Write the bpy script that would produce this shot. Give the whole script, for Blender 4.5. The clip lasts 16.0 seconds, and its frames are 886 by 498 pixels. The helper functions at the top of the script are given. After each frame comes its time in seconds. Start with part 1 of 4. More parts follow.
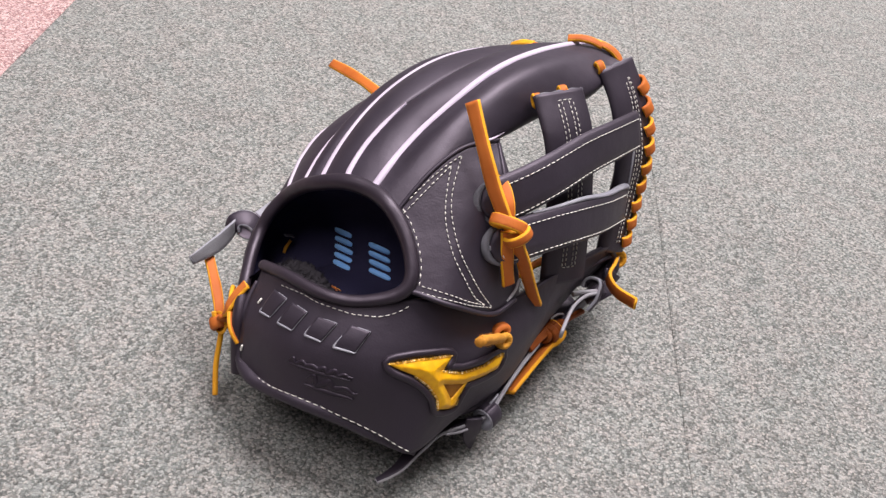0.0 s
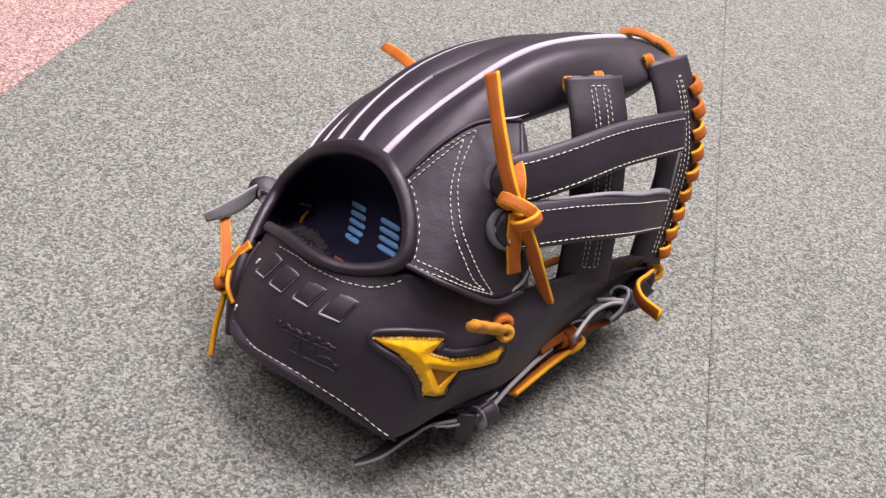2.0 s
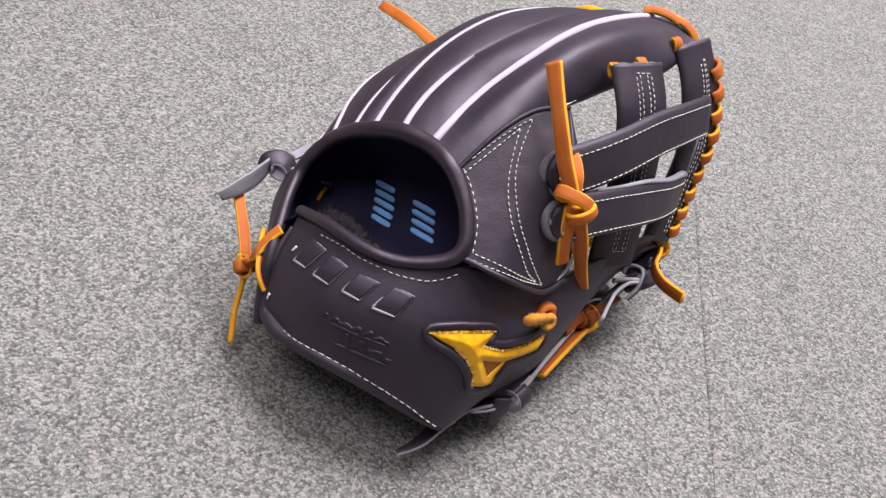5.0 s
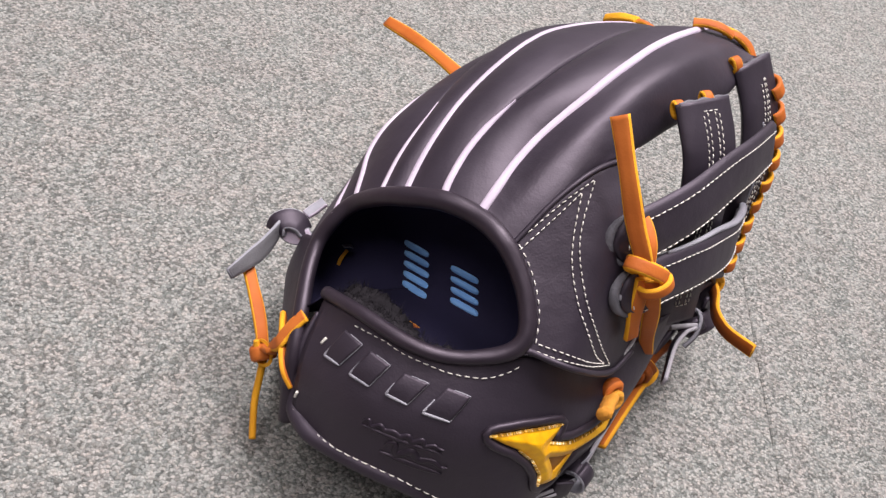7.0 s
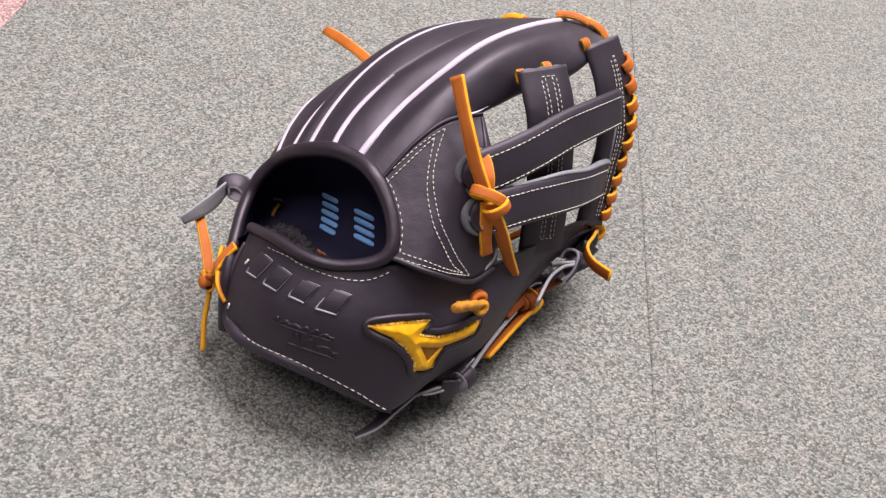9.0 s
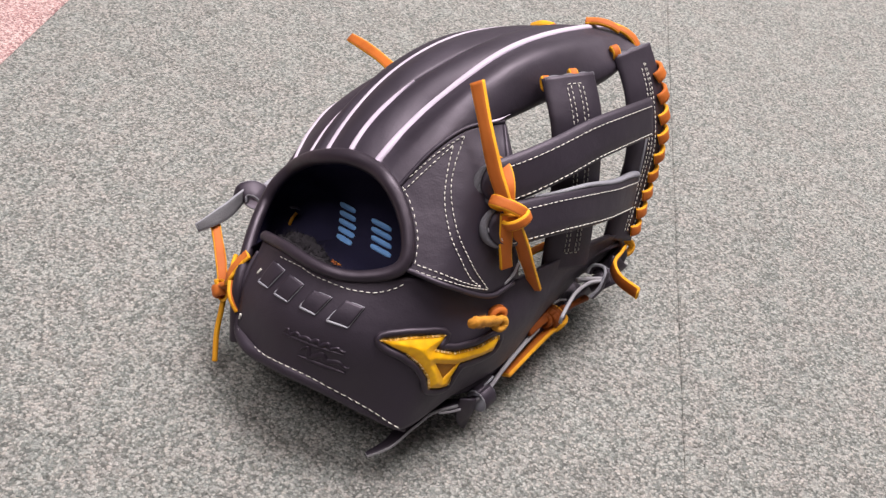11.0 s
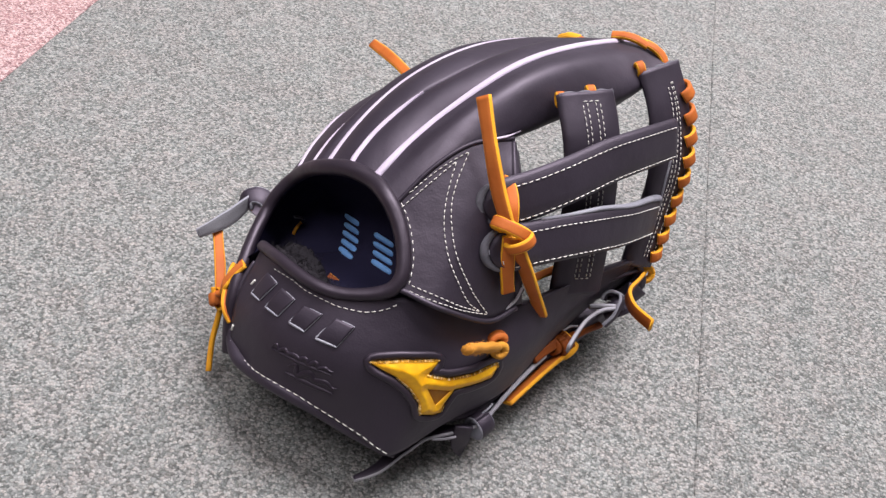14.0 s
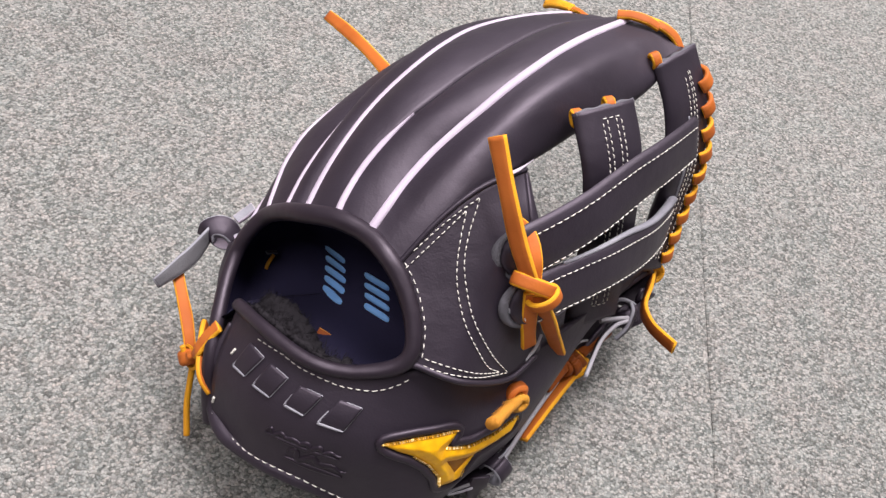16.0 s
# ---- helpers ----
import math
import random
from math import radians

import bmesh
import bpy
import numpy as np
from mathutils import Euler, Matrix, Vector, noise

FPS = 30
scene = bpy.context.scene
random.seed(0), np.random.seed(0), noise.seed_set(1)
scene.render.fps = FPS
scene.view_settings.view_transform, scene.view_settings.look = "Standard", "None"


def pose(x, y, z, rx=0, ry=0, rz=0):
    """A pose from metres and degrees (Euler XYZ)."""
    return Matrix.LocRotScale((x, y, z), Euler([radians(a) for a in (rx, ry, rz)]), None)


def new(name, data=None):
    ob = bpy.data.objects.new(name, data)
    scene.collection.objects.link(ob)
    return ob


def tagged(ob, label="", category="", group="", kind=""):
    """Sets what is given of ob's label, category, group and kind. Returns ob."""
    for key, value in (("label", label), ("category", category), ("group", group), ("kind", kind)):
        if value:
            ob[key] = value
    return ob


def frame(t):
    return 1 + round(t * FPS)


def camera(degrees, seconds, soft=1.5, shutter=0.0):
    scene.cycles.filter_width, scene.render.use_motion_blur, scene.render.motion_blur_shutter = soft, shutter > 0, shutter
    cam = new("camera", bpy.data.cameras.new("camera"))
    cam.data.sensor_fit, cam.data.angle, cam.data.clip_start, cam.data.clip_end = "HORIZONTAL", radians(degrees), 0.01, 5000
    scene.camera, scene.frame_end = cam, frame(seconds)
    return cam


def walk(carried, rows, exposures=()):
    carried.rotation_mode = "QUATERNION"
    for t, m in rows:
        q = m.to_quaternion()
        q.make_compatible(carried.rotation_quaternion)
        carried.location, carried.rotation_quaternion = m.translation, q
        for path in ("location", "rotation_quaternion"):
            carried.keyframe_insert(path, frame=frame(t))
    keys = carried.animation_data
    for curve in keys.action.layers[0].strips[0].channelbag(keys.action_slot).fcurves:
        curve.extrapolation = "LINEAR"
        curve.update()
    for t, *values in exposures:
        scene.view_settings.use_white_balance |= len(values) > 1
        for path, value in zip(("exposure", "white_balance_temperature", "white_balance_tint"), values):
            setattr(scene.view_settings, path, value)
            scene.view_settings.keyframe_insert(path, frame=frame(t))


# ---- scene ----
cam = camera(58.2, 16.0, soft=1.4)
PATH = [
    (0, 0.0108, 0.0033, 0.3653, -7.813, -43.650, 11.677),
    (0.5, 0.0139, 0.0026, 0.3594, -6.883, -43.637, 11.815),
    (1, 0.0114, 0.0006, 0.3600, -5.130, -43.523, 11.927),
    (1.5, 0.0316, -0.0095, 0.3504, -2.853, -43.156, 12.219),
    (2, 0.0582, 0.0040, 0.3401, 2.314, -42.677, 11.090),
    (2.5, 0.0728, 0.0272, 0.3312, 5.021, -42.735, 9.268),
    (3, 0.0697, 0.0230, 0.3326, 3.885, -43.563, 9.171),
    (3.2, 0.0621, 0.0170, 0.3417, 2.646, -43.890, 9.701),
    (5.3, -0.0356, 0.0216, 0.3389, -12.700, -45.768, 22.419),
    (5.5, -0.0475, 0.0257, 0.3349, -13.660, -46.041, 23.276),
    (6, -0.0677, 0.0454, 0.3289, -15.157, -46.871, 23.866),
    (6.5, -0.0653, 0.0636, 0.3226, -15.667, -47.672, 22.667),
    (7, -0.0503, 0.0886, 0.3311, -15.133, -47.944, 20.550),
    (7.5, -0.0157, 0.0837, 0.3450, -13.887, -47.845, 18.542),
    (8, 0.0062, 0.0465, 0.3613, -12.116, -47.268, 16.717),
    (8.5, 0.0122, 0.0050, 0.3718, -10.318, -46.660, 15.367),
    (9, 0.0168, -0.0053, 0.3786, -8.936, -46.147, 14.351),
    (9.5, 0.0173, -0.0057, 0.3774, -8.175, -45.980, 13.799),
    (10, 0.0200, -0.0014, 0.3714, -7.750, -45.862, 13.430),
    (10.2, 0.0201, 0.0007, 0.3723, -7.387, -45.858, 13.165),
    (12.3, 0.0616, 0.0202, 0.3563, 1.306, -45.554, 10.737),
    (12.5, 0.0688, 0.0294, 0.3547, 2.227, -45.746, 10.257),
    (13, 0.0853, 0.0461, 0.3449, 3.445, -46.010, 9.362),
    (13.5, 0.0804, 0.0402, 0.3508, 2.682, -46.126, 9.832),
    (14, 0.0492, 0.0244, 0.3638, 0.223, -46.140, 11.580),
    (14.5, 0.0259, 0.0167, 0.3639, -2.627, -46.582, 13.445),
    (15, 0.0122, 0.0164, 0.3671, -5.392, -47.837, 14.826),
    (15.5, 0.0029, 0.0265, 0.3714, -8.266, -49.765, 15.846),
    (16, 0.0072, 0.1089, 0.3690, -10.704, -53.767, 16.045),
]
BALANCE = [  # seconds, stops, kelvin, tint
    (0.0, 0.0, 6480, 11.0), (1.0, 0.0, 6550, 10.7), (2.0, 0.0, 6660, 10.7), (2.5, 0.0, 6650, 10.7), (3.0, 0.0, 6350, 10.3), (5.5, 0.0, 6340, 12.0),
    (6.0, 0.0, 6500, 12.6), (6.5, 0.0, 6500, 13.3), (7.0, 0.0, 6550, 12.0), (7.5, 0.0, 6630, 10.7), (9.5, 0.0, 6630, 10.7), (10.0, 0.0, 6660, 10.0),
    (12.5, 0.0, 6600, 10.0), (13.0, 0.0, 6600, 10.7), (13.5, 0.0, 6320, 12.0), (14.0, 0.0, 6270, 11.3), (14.5, 0.0, 6250, 11.3), (15.0, 0.0, 6290, 10.7), (15.5, 0.0, 6340, 11.0), (16.0, 0.0, 6500, 10.7)]
walk(cam, [(t, pose(x, y, z, 90 + pitch, 0, yaw) @ pose(0, 0, 0, 0, 0, roll)) for t, x, y, z, yaw, pitch, roll in PATH], BALANCE)

# ---- world and light ----
world = bpy.data.worlds.new("world")
scene.world = world
world.use_nodes = True
world.node_tree.nodes["Background"].inputs["Color"].default_value = (0.9, 0.95, 1.0, 1)
world.node_tree.nodes["Background"].inputs["Strength"].default_value = 0.25


def ceiling_lamp(x, y, sx, sy, watts):
    data = bpy.data.lights.new("ceiling_lamp", "AREA")
    data.shape, data.size, data.size_y, data.energy = "RECTANGLE", sx, sy, watts
    data.color = (1.0, 0.945, 0.955)
    ob = new("ceiling_lamp", data)
    ob.matrix_world = pose(x, y, 2.46)
    return ob


ceiling_lamp(0.3, 1.1, 1.2, 1.2, 123)
ceiling_lamp(1.6, 1.7, 1.2, 1.2, 46)
ceiling_lamp(-0.8, -0.2, 1.2, 1.2, 35)


# ---- materials ----
def material(name, rough=0.5, metal=0.0):
    m = bpy.data.materials.new(name)
    m.use_nodes = True
    b = m.node_tree.nodes["Principled BSDF"]
    b.inputs["Roughness"].default_value = rough
    b.inputs["Metallic"].default_value = metal
    return m, m.node_tree, b


def add(tree, kind, **inputs):
    n = tree.nodes.new(kind)
    for k, v in inputs.items():
        n.inputs[k.replace("_", " ")].default_value = v
    return n


def coords(tree, kind="Object"):
    return tree.nodes.new("ShaderNodeTexCoord").outputs[kind]


def ramp(tree, fac, stops):
    r = tree.nodes.new("ShaderNodeValToRGB")
    el = r.color_ramp.elements
    while len(el) < len(stops):
        el.new(0.5)
    for e, (p, c) in zip(el, stops):
        e.position, e.color = p, (*c, 1)
    tree.links.new(fac, r.inputs["Fac"])
    return r.outputs["Color"]


def bump(tree, bsdf, height, strength, distance, chain=None):
    b = add(tree, "ShaderNodeBump", Strength=strength, Distance=distance)
    tree.links.new(height, b.inputs["Height"])
    if chain is not None:
        tree.links.new(chain, b.inputs["Normal"])
    tree.links.new(b.outputs["Normal"], bsdf.inputs["Normal"])
    return b.outputs["Normal"]


def leather(name, dark, light, rough, grain=900.0, depth=0.25, gloss=0.5):
    m, t, b = material(name, rough)
    b.inputs["Specular IOR Level"].default_value = gloss
    b.inputs["Specular Tint"].default_value = (0.97, 0.85, 1.0, 1)
    co = coords(t)
    big = add(t, "ShaderNodeTexNoise", Scale=35.0, Detail=4.0)
    fine = add(t, "ShaderNodeTexNoise", Scale=grain, Detail=3.0)
    pores = add(t, "ShaderNodeTexVoronoi", Scale=grain * 1.3)
    folds = add(t, "ShaderNodeTexNoise", Scale=70.0, Detail=2.0)
    for n in (big, fine, pores, folds):
        t.links.new(co, n.inputs["Vector"])
    t.links.new(ramp(t, big.outputs["Fac"], [(0.3, dark), (0.7, light)]), b.inputs["Base Color"])
    r = add(t, "ShaderNodeMapRange", To_Min=rough - 0.07, To_Max=rough + 0.08)
    t.links.new(big.outputs["Fac"], r.inputs["Value"])
    t.links.new(r.outputs["Result"], b.inputs["Roughness"])
    n0 = bump(t, b, folds.outputs["Fac"], 0.45, 0.0014)
    n1 = bump(t, b, fine.outputs["Fac"], depth, 0.0004, n0)
    bump(t, b, pores.outputs["Distance"], depth * 0.6, 0.0003, n1)
    return m


BLACK = leather("black_leather", (0.0088, 0.0061, 0.0114), (0.0136, 0.0098, 0.0174), 0.56, 900.0, 0.18, 0.80)
ROLL = leather("binding_leather", (0.0125, 0.0088, 0.0135), (0.0185, 0.0135, 0.0200), 0.46, 900.0, 0.10, 0.6)
LINING = leather("navy_lining", (0.0085, 0.0080, 0.0250), (0.0125, 0.0120, 0.0360), 0.85, 700.0, 0.3, 0.3)
SUEDE = leather("grey_suede_edge", (0.20, 0.20, 0.23), (0.36, 0.36, 0.40), 0.9, 1500.0, 0.8)
WELT = leather("white_welting", (0.42, 0.36, 0.45), (0.54, 0.47, 0.56), 0.6, 1200.0, 0.3)
ORANGE = leather("orange_lace", (0.36, 0.088, 0.014), (0.54, 0.155, 0.028), 0.6, 800.0, 0.22, 0.22)
BROWN = leather("brown_lace", (0.16, 0.040, 0.006), (0.32, 0.078, 0.010), 0.6, 800.0, 0.22, 0.22)
YELLOW = leather("yellow_lace_edge", (0.66, 0.27, 0.004), (0.86, 0.42, 0.008), 0.75, 1600.0, 0.8)
FRAY = leather("frayed_lace", (0.46, 0.17, 0.012), (0.72, 0.34, 0.03), 0.8, 1600.0, 1.0)
THREAD = leather("ivory_thread", (0.66, 0.64, 0.58), (0.80, 0.78, 0.72), 0.7, 3000.0, 0.5)
BLUE = leather("blue_thread", (0.20, 0.46, 0.95), (0.31, 0.60, 0.99), 0.5, 3500.0, 0.8)


def gold(name, stops, rough, metal, by_thread=False):
    """Metallic satin: fine weft lines, or one shade for each thread."""
    m, t, b = material(name, rough, metal)
    if by_thread:
        fac = t.nodes.new("ShaderNodeNewGeometry").outputs["Random Per Island"]
    else:
        co = coords(t)
        noise = add(t, "ShaderNodeTexNoise", Scale=220.0, Detail=4.0)
        turn = add(t, "ShaderNodeMapping")
        turn.inputs["Rotation"].default_value = (0.3, 0.5, 0.6)
        weft = add(t, "ShaderNodeTexWave", Scale=900.0, Distortion=2.0, Detail=2.0)
        t.links.new(co, noise.inputs["Vector"])
        t.links.new(co, turn.inputs["Vector"])
        t.links.new(turn.outputs["Vector"], weft.inputs["Vector"])
        bump(t, b, weft.outputs["Fac"], 0.16, 0.0003)
        fac = noise.outputs["Fac"]
    t.links.new(ramp(t, fac, stops), b.inputs["Base Color"])
    return m


GOLD = gold("gold_satin", [(0.3, (0.74, 0.33, 0.002)), (0.7, (0.92, 0.50, 0.004))], 0.40, 0.12)
# darker copy of the gold, with the recess's shade put into its colour
SHADED_GOLD = gold("shaded_gold_satin", [(0.3, (0.30, 0.11, 0.002)), (0.7, (0.46, 0.19, 0.004))], 0.5, 0.2)
GOLD_THREAD = gold("metallic_gold_thread", [(0.0, (0.20, 0.09, 0.006)), (0.35, (0.50, 0.27, 0.03)), (0.7, (0.80, 0.52, 0.12)), (0.95, (0.96, 0.86, 0.55))], 0.32, 0.5, True)

FLEECE = leather("black_fleece", (0.010, 0.0095, 0.011), (0.022, 0.020, 0.023), 0.95, 900.0, 0.5, 0.2)
STAMP = leather("stamped_leather", (0.0105, 0.0075, 0.0125), (0.0160, 0.0115, 0.0185), 0.46)
PALE_EDGE = leather("pale_raw_edge", (0.33, 0.32, 0.35), (0.46, 0.45, 0.48), 0.85, 1500.0, 0.6)
EDGE_GREY = leather("grey_leather_edge", (0.075, 0.075, 0.085), (0.15, 0.15, 0.17), 0.85, 1500.0, 0.8)
GREY_LEATHER = leather("grey_lace_back", (0.07, 0.07, 0.075), (0.15, 0.15, 0.16), 0.9, 1500.0, 0.9)


def carpet(name, stops):
    """Loop pile: short warped yarn loops, each of its own shade, with bright fibres over them and the gaps' shade
    painted between.
    """
    m, t, b = material(name, 0.95)
    b.inputs["Specular IOR Level"].default_value = 0.2
    co = t.nodes.new("ShaderNodeNewGeometry").outputs["Position"]

    def noise(scale, detail=2.0, rough=0.5, vector=co):
        n = add(t, "ShaderNodeTexNoise", Scale=scale, Detail=detail, Roughness=rough)
        t.links.new(vector, n.inputs["Vector"])
        return n

    def mapped(vector, scale, turn):
        n = add(t, "ShaderNodeMapping")
        n.inputs["Rotation"].default_value = (0, 0, turn)
        n.inputs["Scale"].default_value = scale
        t.links.new(vector, n.inputs["Vector"])
        return n.outputs["Vector"]

    def blend(kind, a, c, fac):
        x = t.nodes.new("ShaderNodeMix")
        x.data_type, x.blend_type = "RGBA", kind
        x.inputs["Factor"].default_value = fac
        t.links.new(a, x.inputs[6])
        t.links.new(c, x.inputs[7])
        return x.outputs[2]

    warp = t.nodes.new("ShaderNodeVectorMath")
    warp.operation = "MULTIPLY_ADD"
    warp.inputs[1].default_value = (0.0026, 0.0026, 0.0)
    t.links.new(noise(620.0).outputs["Color"], warp.inputs[0])
    t.links.new(co, warp.inputs[2])
    loops = add(t, "ShaderNodeTexVoronoi", Scale=1.0)
    loops.voronoi_dimensions = "2D"
    t.links.new(mapped(warp.outputs[0], (700.0, 860.0, 1.0), 0.12), loops.inputs["Vector"])
    grey = t.nodes.new("ShaderNodeSeparateColor")
    t.links.new(loops.outputs["Color"], grey.inputs["Color"])
    # short strands lying two ways
    strand_a = noise(1.0, 2.0, 0.6, mapped(warp.outputs[0], (540.0, 1500.0, 1.0), 0.55)).outputs["Fac"]
    strand_b = noise(1.0, 2.0, 0.6, mapped(warp.outputs[0], (1500.0, 560.0, 1.0), -0.25)).outputs["Fac"]
    clump, patch, broad = noise(150.0, 3.0), noise(45.0, 3.0), noise(9.0, 3.0)
    tone = blend("MIX", grey.outputs["Red"], clump.outputs["Fac"], 0.22)
    tone = blend("MIX", tone, blend("MIX", strand_a, strand_b, 0.5), 0.46)
    col = ramp(t, tone, stops)
    col = blend("MULTIPLY", col, ramp(t, grey.outputs["Green"], [(0.1, (0.98, 1.0, 1.0)), (0.5, (1.0, 1.0, 1.0)), (0.9, (1.03, 0.995, 0.97))]), 1.0)
    col = blend("MULTIPLY", col, ramp(t, patch.outputs["Fac"], [(0.38, (0.985, 1.005, 0.995)), (0.62, (1.02, 0.995, 0.985))]), 1.0)
    # occlusion between the loops, put into the colour
    col = blend("MULTIPLY", col, ramp(t, loops.outputs["Distance"], [(0.30, (1.0, 1.0, 1.0)), (0.80, (0.55, 0.55, 0.55))]), 1.0)
    col = blend("MULTIPLY", col, ramp(t, broad.outputs["Fac"], [(0.3, (0.93, 0.93, 0.93)), (0.7, (1.0, 1.0, 1.0))]), 1.0)
    fleck = ramp(t, blend("MULTIPLY", strand_a, strand_b, 1.0), [(0.33, (0.0, 0.0, 0.0)), (0.43, (0.16, 0.16, 0.155))])
    col = blend("ADD", col, fleck, 0.5)
    t.links.new(col, b.inputs["Base Color"])
    up = t.nodes.new("ShaderNodeMath")
    up.operation = "MULTIPLY"
    up.inputs[1].default_value = -1.0
    t.links.new(loops.outputs["Distance"], up.inputs[0])
    n1 = bump(t, b, up.outputs[0], 0.6, 0.0012)
    bump(t, b, strand_a, 0.5, 0.0009, n1)
    return m


GREY_CARPET = carpet("grey_green_carpet", [(0.28, (0.117, 0.122, 0.1175)), (0.46, (0.225, 0.231, 0.223)), (0.57, (0.300, 0.302, 0.290)), (0.73, (0.428, 0.416, 0.398))])
PINK_CARPET = carpet("pink_carpet", [(0.28, (0.25, 0.14, 0.145)), (0.46, (0.45, 0.285, 0.285)), (0.57, (0.55, 0.385, 0.38)), (0.73, (0.70, 0.55, 0.535))])
# grey kept low so the unseen walls bounce less light onto the glove
PAINT, _t, _b = material("dim_grey_paint", 0.8)
_b.inputs["Base Color"].default_value = (0.19, 0.186, 0.19, 1)
CEILING_PAINT, _t, _b = material("white_ceiling_paint", 0.9)
_b.inputs["Base Color"].default_value = (0.66, 0.65, 0.65, 1)

# ---- shape tools ----
from mathutils.bvhtree import BVHTree

SCALE = 0.925  # pattern units to metres


def vec(p):
    return Vector(p) * SCALE


def spline(ctrl, u):
    """Catmull-Rom through the control points; u from 0 to 1 by control index."""
    n = len(ctrl) - 1
    x = min(max(u, 0.0), 1.0) * n
    i = min(int(x), n - 1)
    f = x - i
    p1, p2 = ctrl[i], ctrl[i + 1]
    p0 = ctrl[i - 1] if i > 0 else p1 * 2 - p2
    p3 = ctrl[i + 2] if i + 2 <= n else p2 * 2 - p1
    return 0.5 * ((2 * p1) + (p2 - p0) * f + (2 * p0 - 5 * p1 + 4 * p2 - p3) * f * f + (3 * p1 - p0 - 3 * p2 + p3) * f ** 3)


def trace(ctrl, n, even=True):
    """n points along a spline, evenly by length or by control index."""
    ctrl = [Vector(c) for c in ctrl]
    if not even:
        return [spline(ctrl, i / (n - 1)) for i in range(n)]
    fine = [spline(ctrl, i / 200) for i in range(201)]
    s = [0.0]
    for a, b in zip(fine, fine[1:]):
        s.append(s[-1] + (b - a).length)
    out, k = [], 0
    for i in range(n):
        d = s[-1] * i / (n - 1)
        while k < 199 and s[k + 1] < d:
            k += 1
        f = (d - s[k]) / max(s[k + 1] - s[k], 1e-9)
        out.append(fine[k].lerp(fine[k + 1], min(max(f, 0), 1)))
    return out


def path(*ctrl):
    return [vec(c) for c in ctrl]


def part(name, bm, mats, parent=None, label="", smooth=True, kind=""):
    bmesh.ops.recalc_face_normals(bm, faces=bm.faces)
    me = bpy.data.meshes.new(name)
    bm.to_mesh(me)
    bm.free()
    for m in (mats if isinstance(mats, (list, tuple)) else [mats]):
        me.materials.append(m)
    if smooth:
        me.shade_smooth()
    ob = new(name, me)
    ob.parent = parent
    if label or kind:
        tagged(ob, label=label, kind=kind)
    return ob


HEART = vec((0.05, 0.36, 0.07))  # a point inside the glove


def loft(curves, bulges, n_u=40, n_v=10, even=True, power=0.8):
    """Grid of points across neighbouring curves, swelling between them."""
    rows = [trace(c, n_u, even) for c in curves]
    grid = []
    for i in range(n_u):
        u = i / (n_u - 1)
        line = []
        for k in range(len(rows) - 1):
            a, b = rows[k][i], rows[k + 1][i]
            tang = rows[k][min(i + 1, n_u - 1)] - rows[k][max(i - 1, 0)] + rows[k + 1][min(i + 1, n_u - 1)] - rows[k + 1][max(i - 1, 0)]
            nrm = tang.cross(b - a).normalized()
            if nrm.dot((a + b) / 2 - HEART) < 0:
                nrm = -nrm
            h = bulges[k]
            amt = h if not isinstance(h, tuple) else spline([Vector((x, 0, 0)) for x in h], u).x
            for j in range(n_v + (k == len(rows) - 2)):
                v = j / n_v
                line.append(a.lerp(b, v) + nrm * amt * SCALE * math.sin(math.pi * v) ** power)
        grid.append(line)
    return grid


def smooth_loft(curves, n_u=40, n_v=10):
    """Grid of points on a sheet that bends smoothly across its curves."""
    rows = [trace(c, n_u, False) for c in curves]
    total = n_v * (len(rows) - 1)
    return [[spline([r[i] for r in rows], j / total) for j in range(total + 1)] for i in range(n_u)]


def normals(grid):
    nu, nv = len(grid), len(grid[0])
    out = []
    for i in range(nu):
        line = []
        for j in range(nv):
            a = grid[min(i + 1, nu - 1)][j] - grid[max(i - 1, 0)][j]
            b = grid[i][min(j + 1, nv - 1)] - grid[i][max(j - 1, 0)]
            line.append(a.cross(b).normalized())
        out.append(line)
    return out


def shell(grid, thick, flip=False, closed=False):
    """A sheet of leather of some thickness on a grid of points; closed joins the last row of v to the first."""
    bm = bmesh.new()
    nrm = normals(grid)
    nu, nv = len(grid), len(grid[0])
    facing = sum(nrm[i][j].dot(grid[i][j] - HEART) for i in range(nu) for j in range(nv))
    sgn = -1 if (facing < 0) != flip else 1
    top = [[bm.verts.new(p) for p in line] for line in grid]
    low = [[bm.verts.new(grid[i][j] - nrm[i][j] * thick * sgn) for j in range(nv)] for i in range(nu)]
    for i in range(nu - 1):
        for j in range(nv - (0 if closed else 1)):
            k = (j + 1) % nv
            bm.faces.new((top[i][j], top[i + 1][j], top[i + 1][k], top[i][k]))
            bm.faces.new((low[i][j], low[i][k], low[i + 1][k], low[i + 1][j]))
    for i in range(nu - 1):
        if not closed:
            for j in (0, nv - 1):
                bm.faces.new((top[i][j], top[i + 1][j], low[i + 1][j], low[i][j]))
    for j in range(nv - (0 if closed else 1)):
        k = (j + 1) % nv
        for i in (0, nu - 1):
            bm.faces.new((top[i][j], top[i][k], low[i][k], low[i][j]))
    return bm


FRONT = Vector((0.05, -0.72, 0.69))


